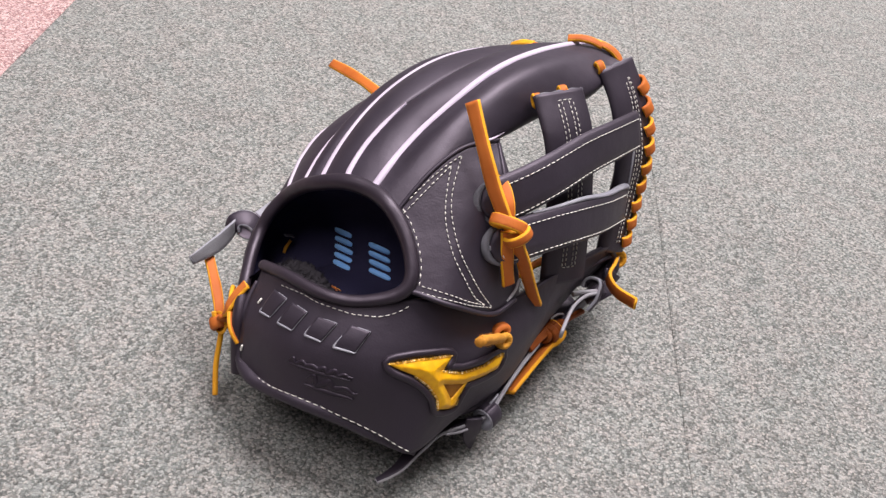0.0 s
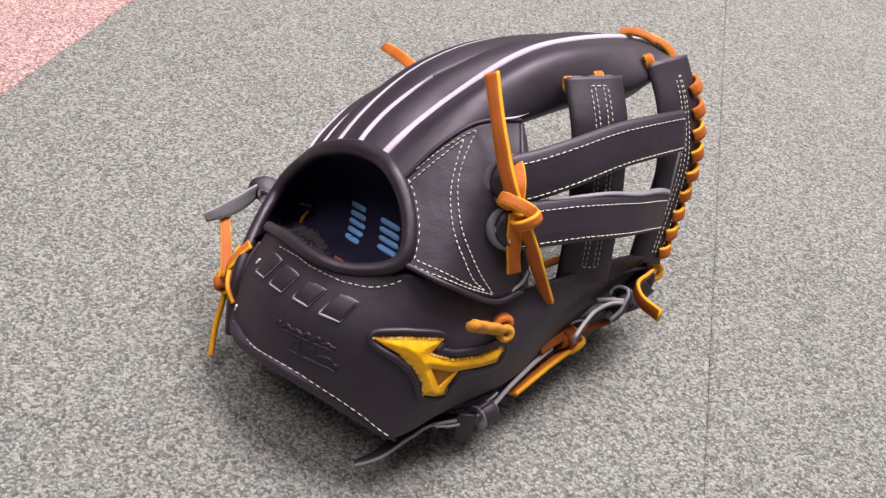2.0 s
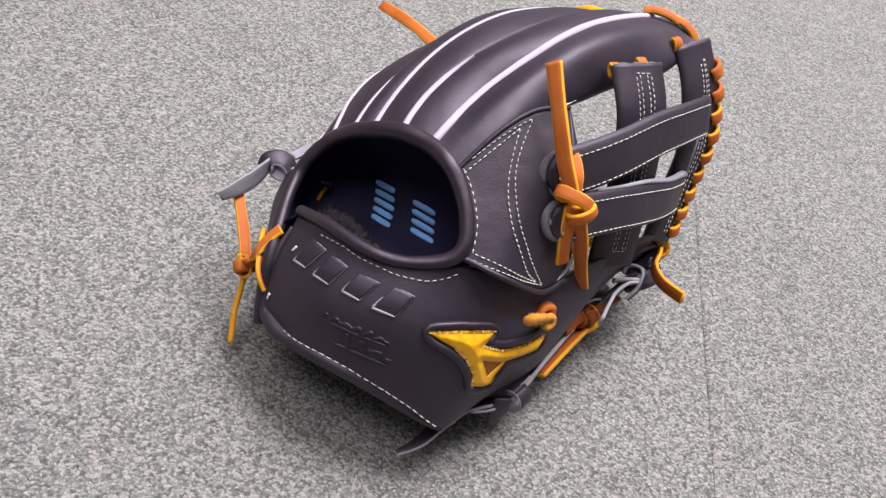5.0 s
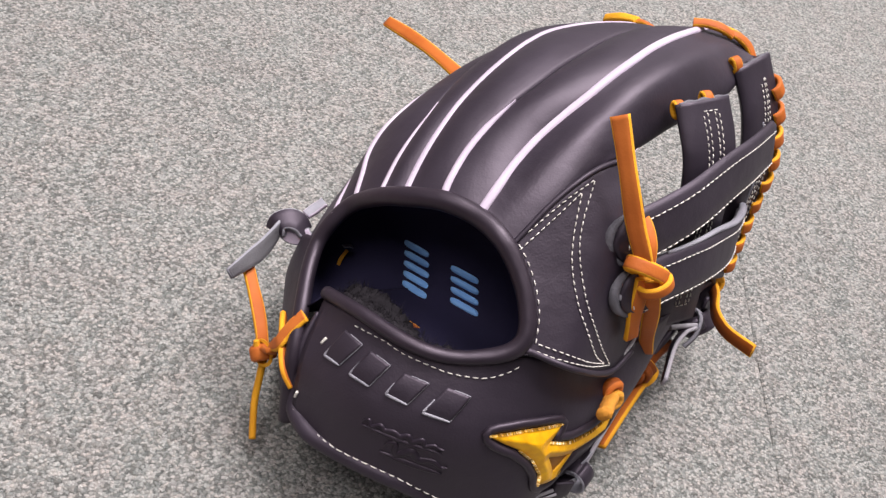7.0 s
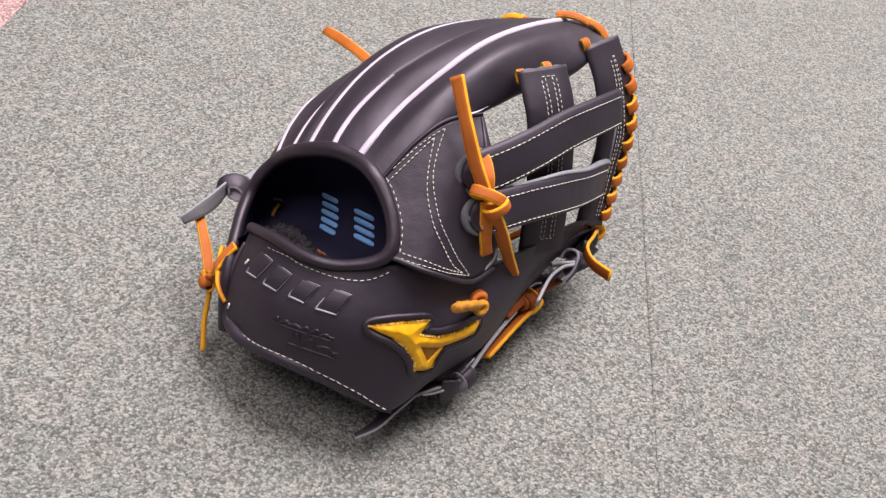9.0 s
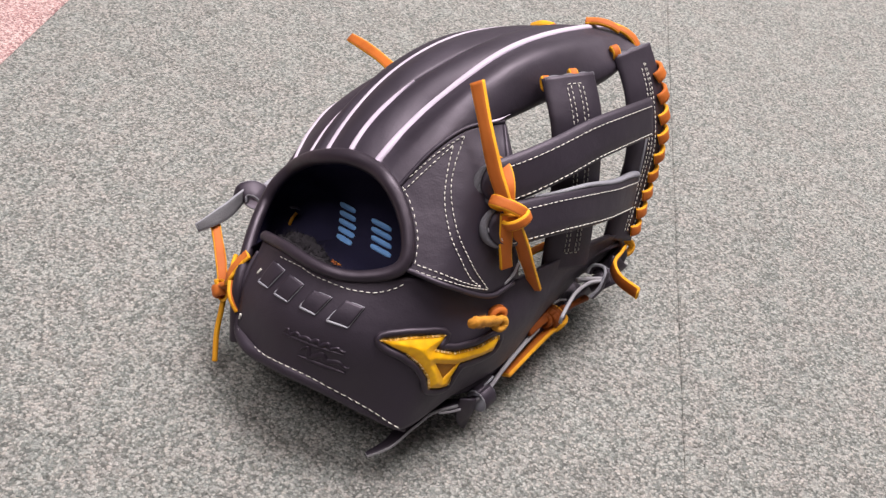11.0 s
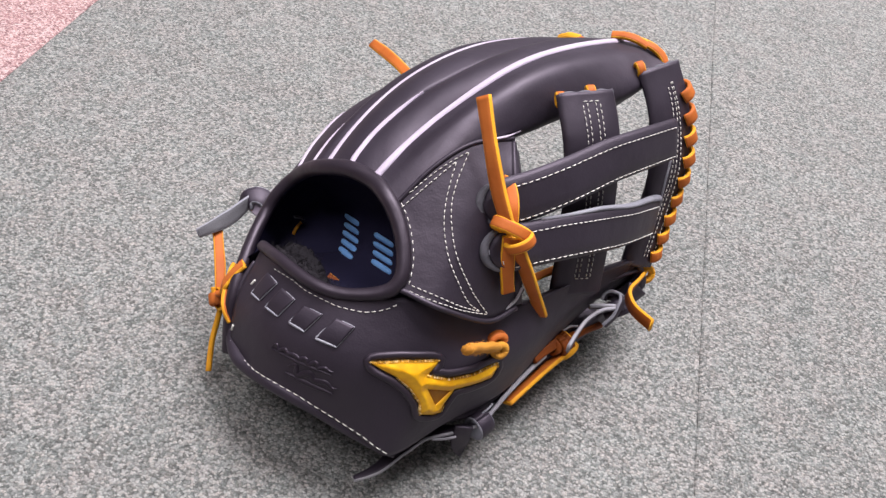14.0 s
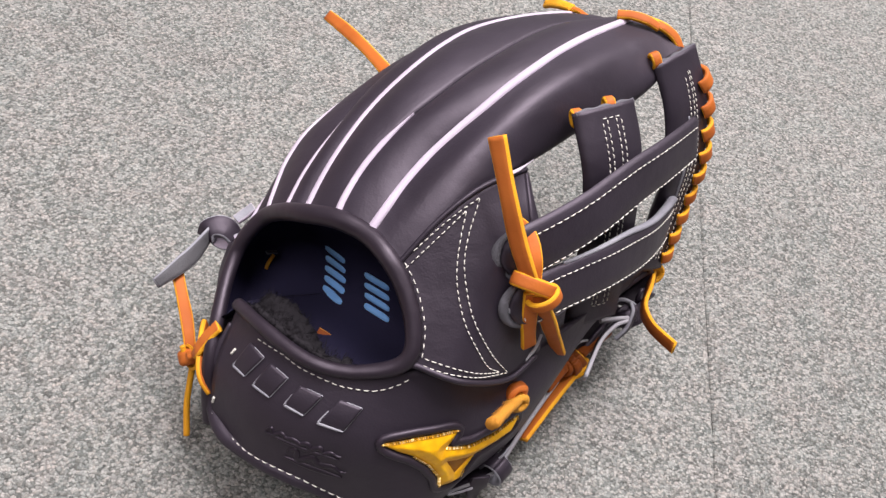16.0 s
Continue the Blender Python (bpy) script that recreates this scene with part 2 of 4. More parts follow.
def frames(ctrl, across, n, even=True, ring=False, away=None):
    """Points, tangents, sides and outward normals along a ribbon. across: one vector, or one for each control point."""
    pts = trace(ctrl, n, even)
    if isinstance(across, (list, tuple)) and not isinstance(across[0], (int, float)):
        side = trace([Vector(a).normalized() for a in across], n, False)
    else:
        side = [Vector(across)] * n
    out = []
    for i in range(n):
        if ring:
            t = pts[(i + 1) % (n - 1)] - pts[(i - 1) % (n - 1)]
        else:
            t = pts[min(i + 1, n - 1)] - pts[max(i - 1, 0)]
        t = t.normalized()
        s = (side[i] - t * side[i].dot(t)).normalized()
        w = s.cross(t)
        out.append((pts[i], t, s, w))
    if out[n // 2][3].dot(FRONT if away is None else out[n // 2][0] - away) < 0 and not ring:
        out = [(p, t, -s, -w) for p, t, s, w in out]
    return out


def sweep(ctrl, section, across, n=40, closed=False, taper=None, even=True, mats=None, fr=None):
    """Sweep a section, a list of (a, b) in the side and normal directions, along a path. taper scales its width."""
    bm = bmesh.new()
    fr = fr or frames(ctrl, across, n, even, closed)
    n = len(fr)
    if closed:
        fr = fr[:-1]
    rings = []
    for i, (p, t, s, w) in enumerate(fr):
        k = taper(i / (n - 1)) if taper else 1.0
        k = k if isinstance(k, tuple) else (k, 1.0)
        rings.append([bm.verts.new(p + s * a * k[0] + w * b * k[1]) for a, b in section])
    m = len(section)
    for i in range(len(rings) - (0 if closed else 1)):
        nxt = rings[(i + 1) % len(rings)]
        for j in range(m):
            f = bm.faces.new((rings[i][j], rings[i][(j + 1) % m], nxt[(j + 1) % m], nxt[j]))
            if mats:
                f.material_index = mats[j]
    if not closed:
        for r in (rings[0], rings[-1]):
            f = bm.faces.new(r)
            if mats:
                f.material_index = 1
    return bm


def surface(ob):
    me = ob.data
    return BVHTree.FromPolygons([v.co for v in me.vertices], [p.vertices for p in me.polygons])


def drape(ctrl, tree, n, lift=0.0, away=None):
    """Lay a path on a surface: points lifted off it, and the surface's normals there."""
    pts, nrm = [], []
    for p in trace(ctrl, n):
        q, nn, _, _ = tree.find_nearest(p)
        ref = away or FRONT
        if nn.dot(ref) < 0:
            nn = -nn
        q2, n2, _, _ = tree.ray_cast(q + nn * 0.010, -nn, 0.014)
        if q2 is not None:
            q = q2
        pts.append(q + nn * lift)
        nrm.append(nn)
    return pts, nrm


def oval(a, b, n=12):
    return [(a * math.cos(2 * math.pi * i / n), b * math.sin(2 * math.pi * i / n)) for i in range(n)]


def flat(w, t, r=0.35):
    """Rounded flat lace section: first and last faces on the grain side are slot 0, the edges slot 1."""
    a, b, c = w / 2, t / 2, t * r
    return [(-a + c, b), (-a / 3, b * 1.06), (a / 3, b * 1.06), (a - c, b), (a, b - c), (a, -b + c), (a - c, -b), (-a + c, -b), (-a, -b + c), (-a, b - c)]


FLAT_MATS = [0, 0, 0, 1, 1, 1, 1, 1, 1, 1]


MEAN_VIEW = Vector((0.02, 0.02, 0.36))  # the camera's mean place; laces are turned to fit its view


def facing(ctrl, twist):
    """Side vectors that turn a ribbon's flat face to the camera's mean place, then twist it about its own line."""
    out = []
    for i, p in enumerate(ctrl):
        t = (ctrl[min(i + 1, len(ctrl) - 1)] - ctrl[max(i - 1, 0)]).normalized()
        v = MEAN_VIEW - p
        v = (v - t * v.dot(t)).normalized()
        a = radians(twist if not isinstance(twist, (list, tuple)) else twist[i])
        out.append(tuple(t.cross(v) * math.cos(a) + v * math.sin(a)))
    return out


def lace(ctrl, across, name="lace", width=0.0062, thick=0.0024, n=36, mats=None, parent=None, label=""):
    """A cut leather lace: coloured grain side, raw edges and back. across: side vectors, or a twist in degrees from
    facing the camera.
    """
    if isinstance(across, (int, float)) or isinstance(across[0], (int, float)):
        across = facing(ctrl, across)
    ph = random.Random(len(bpy.data.objects)).uniform(0, 6)
    bm = sweep(ctrl, flat(width, thick, 0.2), across, n, mats=FLAT_MATS, taper=lambda u: (1 + 0.05 * math.sin(9 * u + ph), 1.0))
    return part(name, bm, mats or [ORANGE, YELLOW], parent or glove, label)


def edge_lace(edge, twist, width=0.0060, thick=0.0022, mats=None, label="", n=36, point=0.0):
    """A lace given by its front raw edge, its face turned by twist degrees from the camera's mean place; point narrows
    its end.
    """
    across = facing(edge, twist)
    last = len(edge) - 1
    slim = lambda u: 1.0 - point * max(0.0, (u - 0.55) / 0.45)
    mid = [p - Vector(s) * width * slim(i / last) / 2 for i, (p, s) in enumerate(zip(edge, across))]
    bm = sweep(mid, flat(width, thick), across, n, mats=[1 if 3 <= k <= 5 or k > 6 else 0 for k in range(10)], taper=slim)
    return part("lace", bm, mats or [ORANGE, YELLOW], glove, label)


def loop(center, ax, ay, rx, ry, width=0.0056, thick=0.0022, mats=None, parent=None, name="lace_loop", start=0.0, turn=1.0, lift=0.0):
    """A turn of lace round a knot: a band along an ellipse, flat side outwards."""
    c, ax, ay = vec(center), Vector(ax).normalized(), Vector(ay)
    ay = (ay - ax * ay.dot(ax)).normalized()
    az = ax.cross(ay)
    n = 28
    sec = flat(width, thick)
    fr = []
    for i in range(n):
        q = 2 * math.pi * (start + turn * i / (n - 1))
        p = c + ax * rx * math.cos(q) + ay * ry * math.sin(q) + az * lift * (i / (n - 1) - 0.5)
        t = (-ax * rx * math.sin(q) + ay * ry * math.cos(q)).normalized()
        w = (ax * ry * math.cos(q) + ay * rx * math.sin(q)).normalized()
        fr.append((p, t, az, w))
    bm = sweep(None, sec, None, n, mats=FLAT_MATS, fr=fr)
    return part(name, bm, mats or [ORANGE, YELLOW], parent or glove)


def stitches(pts, nrm, pitch=0.0030, length=0.0021, thick=0.00046, name="stitching", parent=None):
    """Running stitch along points with normals: small separate threads, joined into one seam."""
    acc = [0.0]
    for a, b in zip(pts, pts[1:]):
        acc.append(acc[-1] + (b - a).length)
    count = max(int(acc[-1] / pitch), 2)

    def at(d):
        k = 0
        while k < len(acc) - 2 and acc[k + 1] < d:
            k += 1
        f = (d - acc[k]) / max(acc[k + 1] - acc[k], 1e-9)
        return pts[k].lerp(pts[k + 1], f), nrm[k].lerp(nrm[k + 1], f)

    bm = bmesh.new()
    rng = random.Random(int(acc[-1] * 1e6))
    for i in range(count):
        d = (i + 0.5) * acc[-1] / count
        ln = length * rng.uniform(0.88, 1.1)
        (a, n0), (b, n1), (mid, nn) = at(max(d - ln / 2, 0)), at(min(d + ln / 2, acc[-1])), at(d)
        t = (b - a).normalized()
        nn = (nn - t * nn.dot(t)).normalized()
        s = nn.cross(t)
        t = (t + s * rng.uniform(-0.1, 0.1)).normalized()
        rings = []
        for k, (e, r) in enumerate(((-0.5, 0.4), (-0.3, 1.0), (0.3, 1.0), (0.5, 0.4))):
            c = mid + t * ln * e + nn * (0.0003 if 0 < k < 3 else -0.0001)
            rings.append([bm.verts.new(c + (s * math.cos(q) + nn * math.sin(q)) * thick * 0.5 * r) for q in (0, 1.05, 2.1, 3.14, 4.2, 5.24)])
        for r0, r1 in zip(rings, rings[1:]):
            for j in range(6):
                bm.faces.new((r0[j], r0[(j + 1) % 6], r1[(j + 1) % 6], r1[j]))
        bm.faces.new(rings[0])
        bm.faces.new(rings[-1])
    return part(name, bm, THREAD, parent or glove, "ivory running stitch", kind="stuff")


def box(x0, x1, y0, y1, z0, z1):
    bm = bmesh.new()
    bmesh.ops.create_cube(bm, size=1, matrix=Matrix.LocRotScale(((x0 + x1) / 2, (y0 + y1) / 2, (z0 + z1) / 2), None, (x1 - x0, y1 - y0, z1 - z0)))
    return bm


# ---- the room, squared with its carpet tiles ----
TILE_TURN = pose(0.2057, 0.28, 0, 0, 0, -6.3)
# walls and ceiling stay out of view, added to close the room
for nm, b in (("wall_north", (-2.6, 2.6, 2.75, 2.85, -0.02, 2.5)), ("wall_south", (-2.6, 2.6, -2.85, -2.75, -0.02, 2.5)), ("wall_west", (-2.6, -2.5, -2.75, 2.75, -0.02, 2.5)), ("wall_east", (2.5, 2.6, -2.75, 2.75, -0.02, 2.5))):
    wall = part(nm, box(*b), PAINT, smooth=False)
    wall.matrix_world = TILE_TURN
    tagged(wall, label="plain grey wall out of view, added to close the room", category="wall", kind="structure")
ceiling = part("ceiling", box(-2.6, 2.6, -2.85, 2.85, 2.5, 2.6), CEILING_PAINT, smooth=False)
ceiling.matrix_world = TILE_TURN
tagged(ceiling, label="plain white painted ceiling", category="ceiling", kind="structure")

floor = new("floor")
tagged(floor, label="loop-pile carpet tiles laid edge to edge", category="floor", kind="structure")
subfloor = part("subfloor", box(-2.6, 2.6, -2.85, 2.85, -0.06, -0.007), PAINT, floor, smooth=False)
subfloor.matrix_world = TILE_TURN


def tile_mesh(mat):
    """A carpet tile whose pile falls away unevenly along its two long joints."""
    rng = random.Random(21)
    bm = bmesh.new()
    rows = []
    for k in range(161):
        y = 0.5 * k / 160
        near, far = rng.uniform(0.0, 0.0004) * (rng.random() < 0.6), rng.uniform(0.0, 0.0004) * (rng.random() < 0.6)
        rows.append([bm.verts.new(p) for p in ((0.0, y, -0.0065), (near, y, -0.0011), (near + 0.0010, y, -0.0004), (0.0040, y, 0.0), (0.4960, y, 0.0), (0.4990 - far, y, -0.0004), (0.5 - far, y, -0.0011), (0.5, y, -0.0065))])
    for r0, r1 in zip(rows, rows[1:]):
        for j in range(7):
            bm.faces.new((r0[j], r0[j + 1], r1[j + 1], r1[j]))
        bm.faces.new((r0[7], r0[0], r1[0], r1[7]))
    bm.faces.new(rows[0])
    bm.faces.new(rows[-1])
    bmesh.ops.recalc_face_normals(bm, faces=bm.faces)
    me = bpy.data.meshes.new("carpet_tile")
    bm.to_mesh(me)
    bm.free()
    me.materials.append(mat)
    return me


tile_meshes = {"grey": tile_mesh(GREY_CARPET), "pink": tile_mesh(PINK_CARPET)}
for i in range(-5, 5):
    for j in range(-5, 6):
        tile = new("carpet_tile", tile_meshes["pink" if i == -2 else "grey"])
        tile.parent = floor
        tile.matrix_world = TILE_TURN @ pose(i * 0.5, j * 0.5 - 0.25, 0)

# ---- the glove ----
glove = new("baseball_glove")
tagged(glove, label="black leather baseball glove with orange laces lying on carpet", category="glove")

# finger seams, from the wrist opening to the tips
W1 = path((0.0125, 0.3105, 0.1350), (0.0187, 0.3212, 0.1402), (0.0261, 0.3339, 0.1443), (0.0345, 0.3453, 0.1494), (0.0439, 0.3546, 0.1558), (0.0537, 0.3631, 0.1625), (0.0639, 0.3735, 0.1673), (0.0752, 0.3857, 0.1696), (0.0884, 0.4027, 0.1674), (0.1030, 0.4198, 0.1641), (0.1191, 0.4373, 0.1596), (0.1372, 0.4585, 0.1520))
W2 = path((-0.0013, 0.3195, 0.1309), (0.0007, 0.3273, 0.1338), (0.0067, 0.3410, 0.1388), (0.0148, 0.3535, 0.1440), (0.0243, 0.3640, 0.1500), (0.0340, 0.3745, 0.1533), (0.0550, 0.4000, 0.1550), (0.0900, 0.4400, 0.1505), (0.1250, 0.4670, 0.1410))
W3 = path((-0.0152, 0.3270, 0.1195), (-0.0148, 0.3304, 0.1202), (-0.0096, 0.3455, 0.1258), (-0.0029, 0.3607, 0.1311), (0.0051, 0.3761, 0.1357), (0.0148, 0.3910, 0.1400), (0.0259, 0.4076, 0.1417), (0.0386, 0.4264, 0.1408), (0.0532, 0.4440, 0.1388), (0.0750, 0.4600, 0.1370), (0.1000, 0.4740, 0.1340), (0.1150, 0.4830, 0.1290))
W4 = path((-0.0245, 0.334, 0.1126), (-0.018, 0.353, 0.1185), (-0.008, 0.375, 0.122), (0.010, 0.410, 0.124), (0.040, 0.450, 0.124), (0.090, 0.490, 0.115))
W5 = path((-0.034, 0.341, 0.0985), (-0.032, 0.354, 0.102), (-0.029, 0.374, 0.101), (-0.020, 0.393, 0.105), (0.002, 0.430, 0.100), (0.030, 0.465, 0.094), (0.070, 0.495, 0.085))
W6 = path((-0.042, 0.337, 0.092), (-0.0385, 0.354, 0.088), (-0.033, 0.376, 0.080), (-0.020, 0.410, 0.070), (0.010, 0.450, 0.060), (0.050, 0.490, 0.050))
PINKY = path((-0.055, 0.345, 0.048), (-0.049, 0.370, 0.036), (-0.034, 0.405, 0.028), (-0.006, 0.445, 0.020), (0.040, 0.490, 0.012))
E0 = path((0.030, 0.295, 0.131), (0.045, 0.315, 0.146), (0.062, 0.333, 0.1525), (0.080, 0.3505, 0.1525), (0.100, 0.3695, 0.1545), (0.132, 0.400, 0.152), (0.157, 0.433, 0.154))
E00 = path((0.030, 0.300, 0.120), (0.045, 0.325, 0.130), (0.065, 0.346, 0.139), (0.085, 0.364, 0.1425), (0.105, 0.384, 0.1425), (0.132, 0.412, 0.136), (0.150, 0.440, 0.140))

# the index finger's back, one smooth swell from its seam over to the web
swell = [a.lerp(b, 0.5) + (a.lerp(b, 0.5) - HEART).normalized() * h for a, b, h in zip(trace(W1, 12), trace(E0, 12), (0.002, 0.004, 0.006, 0.008, 0.009, 0.010, 0.010, 0.010, 0.009, 0.008, 0.006, 0.004))]
part("finger_stall", shell(smooth_loft((trace(W1, 12), swell, trace(E0, 12), trace(E00, 12)), 60, 12), 0.004), BLACK, glove)
for curves, bulges in (
        ((W1, W2), ((0.001, 0.004, 0.004, 0.001),)),
        ((W2, W3, W4), ((0.001, 0.004, 0.003, 0.001), (0.002, 0.004, 0.004, 0.002))),
        ((W4, W5, W6), ((0.001, 0.003, 0.003, 0.002), (0.001, 0.002, 0.002, 0.002))),
        ((W6, PINKY), ((0.001, 0.003, 0.003, 0.002),))):
    part("finger_stall", shell(loft(curves, bulges, 60, 12), 0.004), BLACK, glove)

for w, last, wide in ((W1, 1.0, 1.0), (W2, 0.31, 0.85), (W3, 1.0, 0.85), (W4, 0.33, 0.7), (W5, 1.0, 0.8), (W6, 0.3, 0.7)):
    pts = trace(w, 60)[: int(60 * last)]
    half = 0.0019 * wide
    cross = tuple((pts[0] - HEART).cross(pts[-1] - pts[0]).normalized())
    part("welt", sweep(pts, oval(half, 0.0013), cross, 60, taper=lambda u, l=last: 1.0 if l == 1.0 else min(1.0, 3.0 * (1 - u) + 0.08)), WELT, glove, "white leather welting along a finger seam")
part("welt", sweep(path((0.0615, 0.3310, 0.1555), (0.0670, 0.3355, 0.1548), (0.0720, 0.3402, 0.1540), (0.0780, 0.3465, 0.1542)), oval(0.0022, 0.0012), (0.3, -0.6, 0.7), 24, taper=lambda u: (max(0.10, min(0.62, 1.5 - 1.6 * u)),) * 2), WELT, glove, "white leather welting at the web")

# heel and thumb panel
TOP = path((-0.041, 0.2992, 0.0802), (-0.026, 0.2830, 0.0930), (0.001, 0.2658, 0.1005), (0.0298, 0.2640, 0.1066), (0.055, 0.2705, 0.104), (0.080, 0.2830, 0.088), (0.103, 0.300, 0.0845), (0.136, 0.333, 0.0780), (0.168, 0.369, 0.0625))
MID = path((-0.047, 0.277, 0.066), (-0.025, 0.2568, 0.077), (0.003, 0.2440, 0.082), (0.032, 0.2395, 0.080), (0.060, 0.2465, 0.0747), (0.0866, 0.2652, 0.0678), (0.1088, 0.2900, 0.0645), (0.1345, 0.3280, 0.0605), (0.165, 0.366, 0.0520))
LOW = path((-0.0472, 0.2632, 0.0450), (-0.022, 0.2409, 0.0533), (0.006, 0.2311, 0.0525), (0.032, 0.2243, 0.0448), (0.0475, 0.2224, 0.0378), (0.071, 0.2470, 0.0365), (0.1000, 0.2755, 0.0355), (0.127, 0.3215, 0.0330), (0.152, 0.358, 0.0350))
heel_panel = part("heel_panel", shell(smooth_loft((TOP, MID, LOW), 90, 16), 0.003), BLACK, glove, "smooth black leather heel and thumb back")
heel_tree = surface(heel_panel)
# its edge rolls under, round the outer corner and along the lower side
edge = path((-0.0425, 0.2940, 0.0770), (-0.0462, 0.2850, 0.0690), (-0.0475, 0.2755, 0.0570), (-0.0462, 0.2665, 0.0450))
edge += [p + vec((0, 0.0018, -0.0044)) for p in path((-0.0400, 0.2540, 0.0500), (-0.0320, 0.2475, 0.0518), (-0.0180, 0.2390, 0.0560), (-0.0056, 0.2343, 0.0562), (0.0060, 0.2316, 0.0540), (0.0178, 0.2286, 0.0513), (0.0300, 0.2252, 0.0474), (0.0405, 0.2232, 0.0425), (0.0490, 0.2235, 0.0375))]
part("heel_binding", sweep(edge, oval(0.0037, 0.0037, 16), (0.2, -1, 0.2), 90, taper=lambda u: (min(1, 0.25 + 2.4 * u, 3.5 * (1 - u) + 0.3),) * 2), BLACK, glove, "rolled black leather lower edge")

# inner side of the thumb stall down to the pocket, sunk to hide its lit ridge from the camera
TH_A = path((0.072, 0.278, 0.094), (0.092, 0.293, 0.0835), (0.115, 0.316, 0.0735), (0.142, 0.344, 0.0655), (0.170, 0.373, 0.0545))
TH_B = path((0.082, 0.296, 0.086), (0.102, 0.304, 0.075), (0.125, 0.328, 0.063), (0.150, 0.354, 0.056), (0.172, 0.374, 0.050))
TH_C = path((0.085, 0.320, 0.040), (0.105, 0.330, 0.030), (0.128, 0.350, 0.022), (0.152, 0.368, 0.020), (0.174, 0.374, 0.026))
part("thumb_stall", shell(loft((TH_A, TH_B, TH_C), ((0.0, 0.002, 0.004, 0.004), 0.003), 40, 8), 0.003), BLACK, glove)
TIP_A = path((0.168, 0.368, 0.060), (0.168, 0.366, 0.049), (0.156, 0.358, 0.034))
TIP_B = path((0.172, 0.372, 0.056), (0.178, 0.368, 0.044), (0.172, 0.360, 0.030))
TIP_C = path((0.171, 0.376, 0.050), (0.176, 0.374, 0.040), (0.172, 0.370, 0.026))
part("thumb_tip", shell(loft((TIP_A, TIP_B, TIP_C), (0.001, 0.001), 14, 6, False), 0.003), BLACK, glove)
# palm, resting on the floor under the heel
PA = path((-0.050, 0.300, 0.050), (-0.010, 0.272, 0.050), (0.040, 0.252, 0.040), (0.078, 0.254, 0.032), (0.116, 0.300, 0.028), (0.160, 0.354, 0.036))
PB = path((-0.040, 0.310, 0.005), (0.000, 0.292, 0.005), (0.045, 0.280, 0.004), (0.085, 0.288, 0.004), (0.125, 0.326, 0.004), (0.160, 0.366, 0.005))
PC = path((-0.010, 0.360, 0.005), (0.015, 0.350, 0.004), (0.050, 0.345, 0.0035), (0.085, 0.350, 0.0035), (0.120, 0.365, 0.004), (0.150, 0.380, 0.006))
part("palm", shell(loft((PA, PB, PC), (0.004, 0.0), 40, 8), 0.003), BLACK, glove)

# back panel behind the index finger, with the stitched patch
BP_TOP = path((0.0258, 0.2982, 0.1335), (0.040, 0.312, 0.149), (0.0555, 0.325, 0.157), (0.0752, 0.3425, 0.1518))
BP_MID = path((0.0352, 0.2795, 0.1232), (0.055, 0.288, 0.131), (0.068, 0.300, 0.136), (0.080, 0.318, 0.140))
BP_LOW = path((0.0368, 0.2655, 0.1122), (0.058, 0.2620, 0.1085), (0.0805, 0.2738, 0.0925), (0.094, 0.288, 0.090))
BP = smooth_loft((BP_TOP, BP_MID, BP_LOW), 40, 14)
back_panel = part("back_panel", shell(BP, 0.003), BLACK, glove, "smooth black leather panel with a stitched patch")
back_tree = surface(back_panel)
# its free edge rolls into the web
EDGE_A = path((0.0752, 0.3425, 0.1518), (0.080, 0.318, 0.140), (0.093, 0.288, 0.092))
EDGE_B = path((0.0778, 0.3410, 0.1455), (0.0868, 0.3165, 0.1330), (0.097, 0.294, 0.088))
EDGE_C = path((0.078, 0.352, 0.136), (0.084, 0.326, 0.118), (0.090, 0.304, 0.080))
part("panel_edge", shell(loft((EDGE_A, EDGE_B, EDGE_C), (0.001, 0.002), 20, 6, False), 0.002), BLACK, glove)

# wrist opening
RIM = path((-0.0485, 0.264, 0.036), (-0.0497, 0.273, 0.053), (-0.0500, 0.2815, 0.0640), (-0.0496, 0.2968, 0.0715), (-0.0492, 0.316, 0.0748), (-0.0470, 0.3300, 0.0790), (-0.042, 0.3365, 0.0885), (-0.034, 0.340, 0.0985), (-0.0245, 0.333, 0.1126), (-0.015, 0.326, 0.1226), (-0.001, 0.319, 0.131), (0.012, 0.311, 0.134), (0.0213, 0.3005, 0.135), (0.0292, 0.2905, 0.130), (0.0348, 0.2785, 0.1226), (0.0356, 0.2687, 0.1148), (0.0285, 0.2645, 0.1085), (0.0098, 0.2636, 0.1030), (-0.007, 0.2687, 0.1008), (-0.026, 0.2838, 0.0950), (-0.0405, 0.3012, 0.0822))
CUFF = vec((-0.003, 0.293, 0.108))
part("binding", sweep(RIM, oval(0.0033, 0.0030), [tuple(p - CUFF) for p in RIM], 160, taper=lambda u: (1 + 0.22 * math.exp(-((u - 0.48) / 0.16) ** 2) - 0.16 * min(1.0, max(0.0, (u - 0.72) / 0.06)),) * 2), ROLL, glove, "rolled black leather binding round the wrist opening")
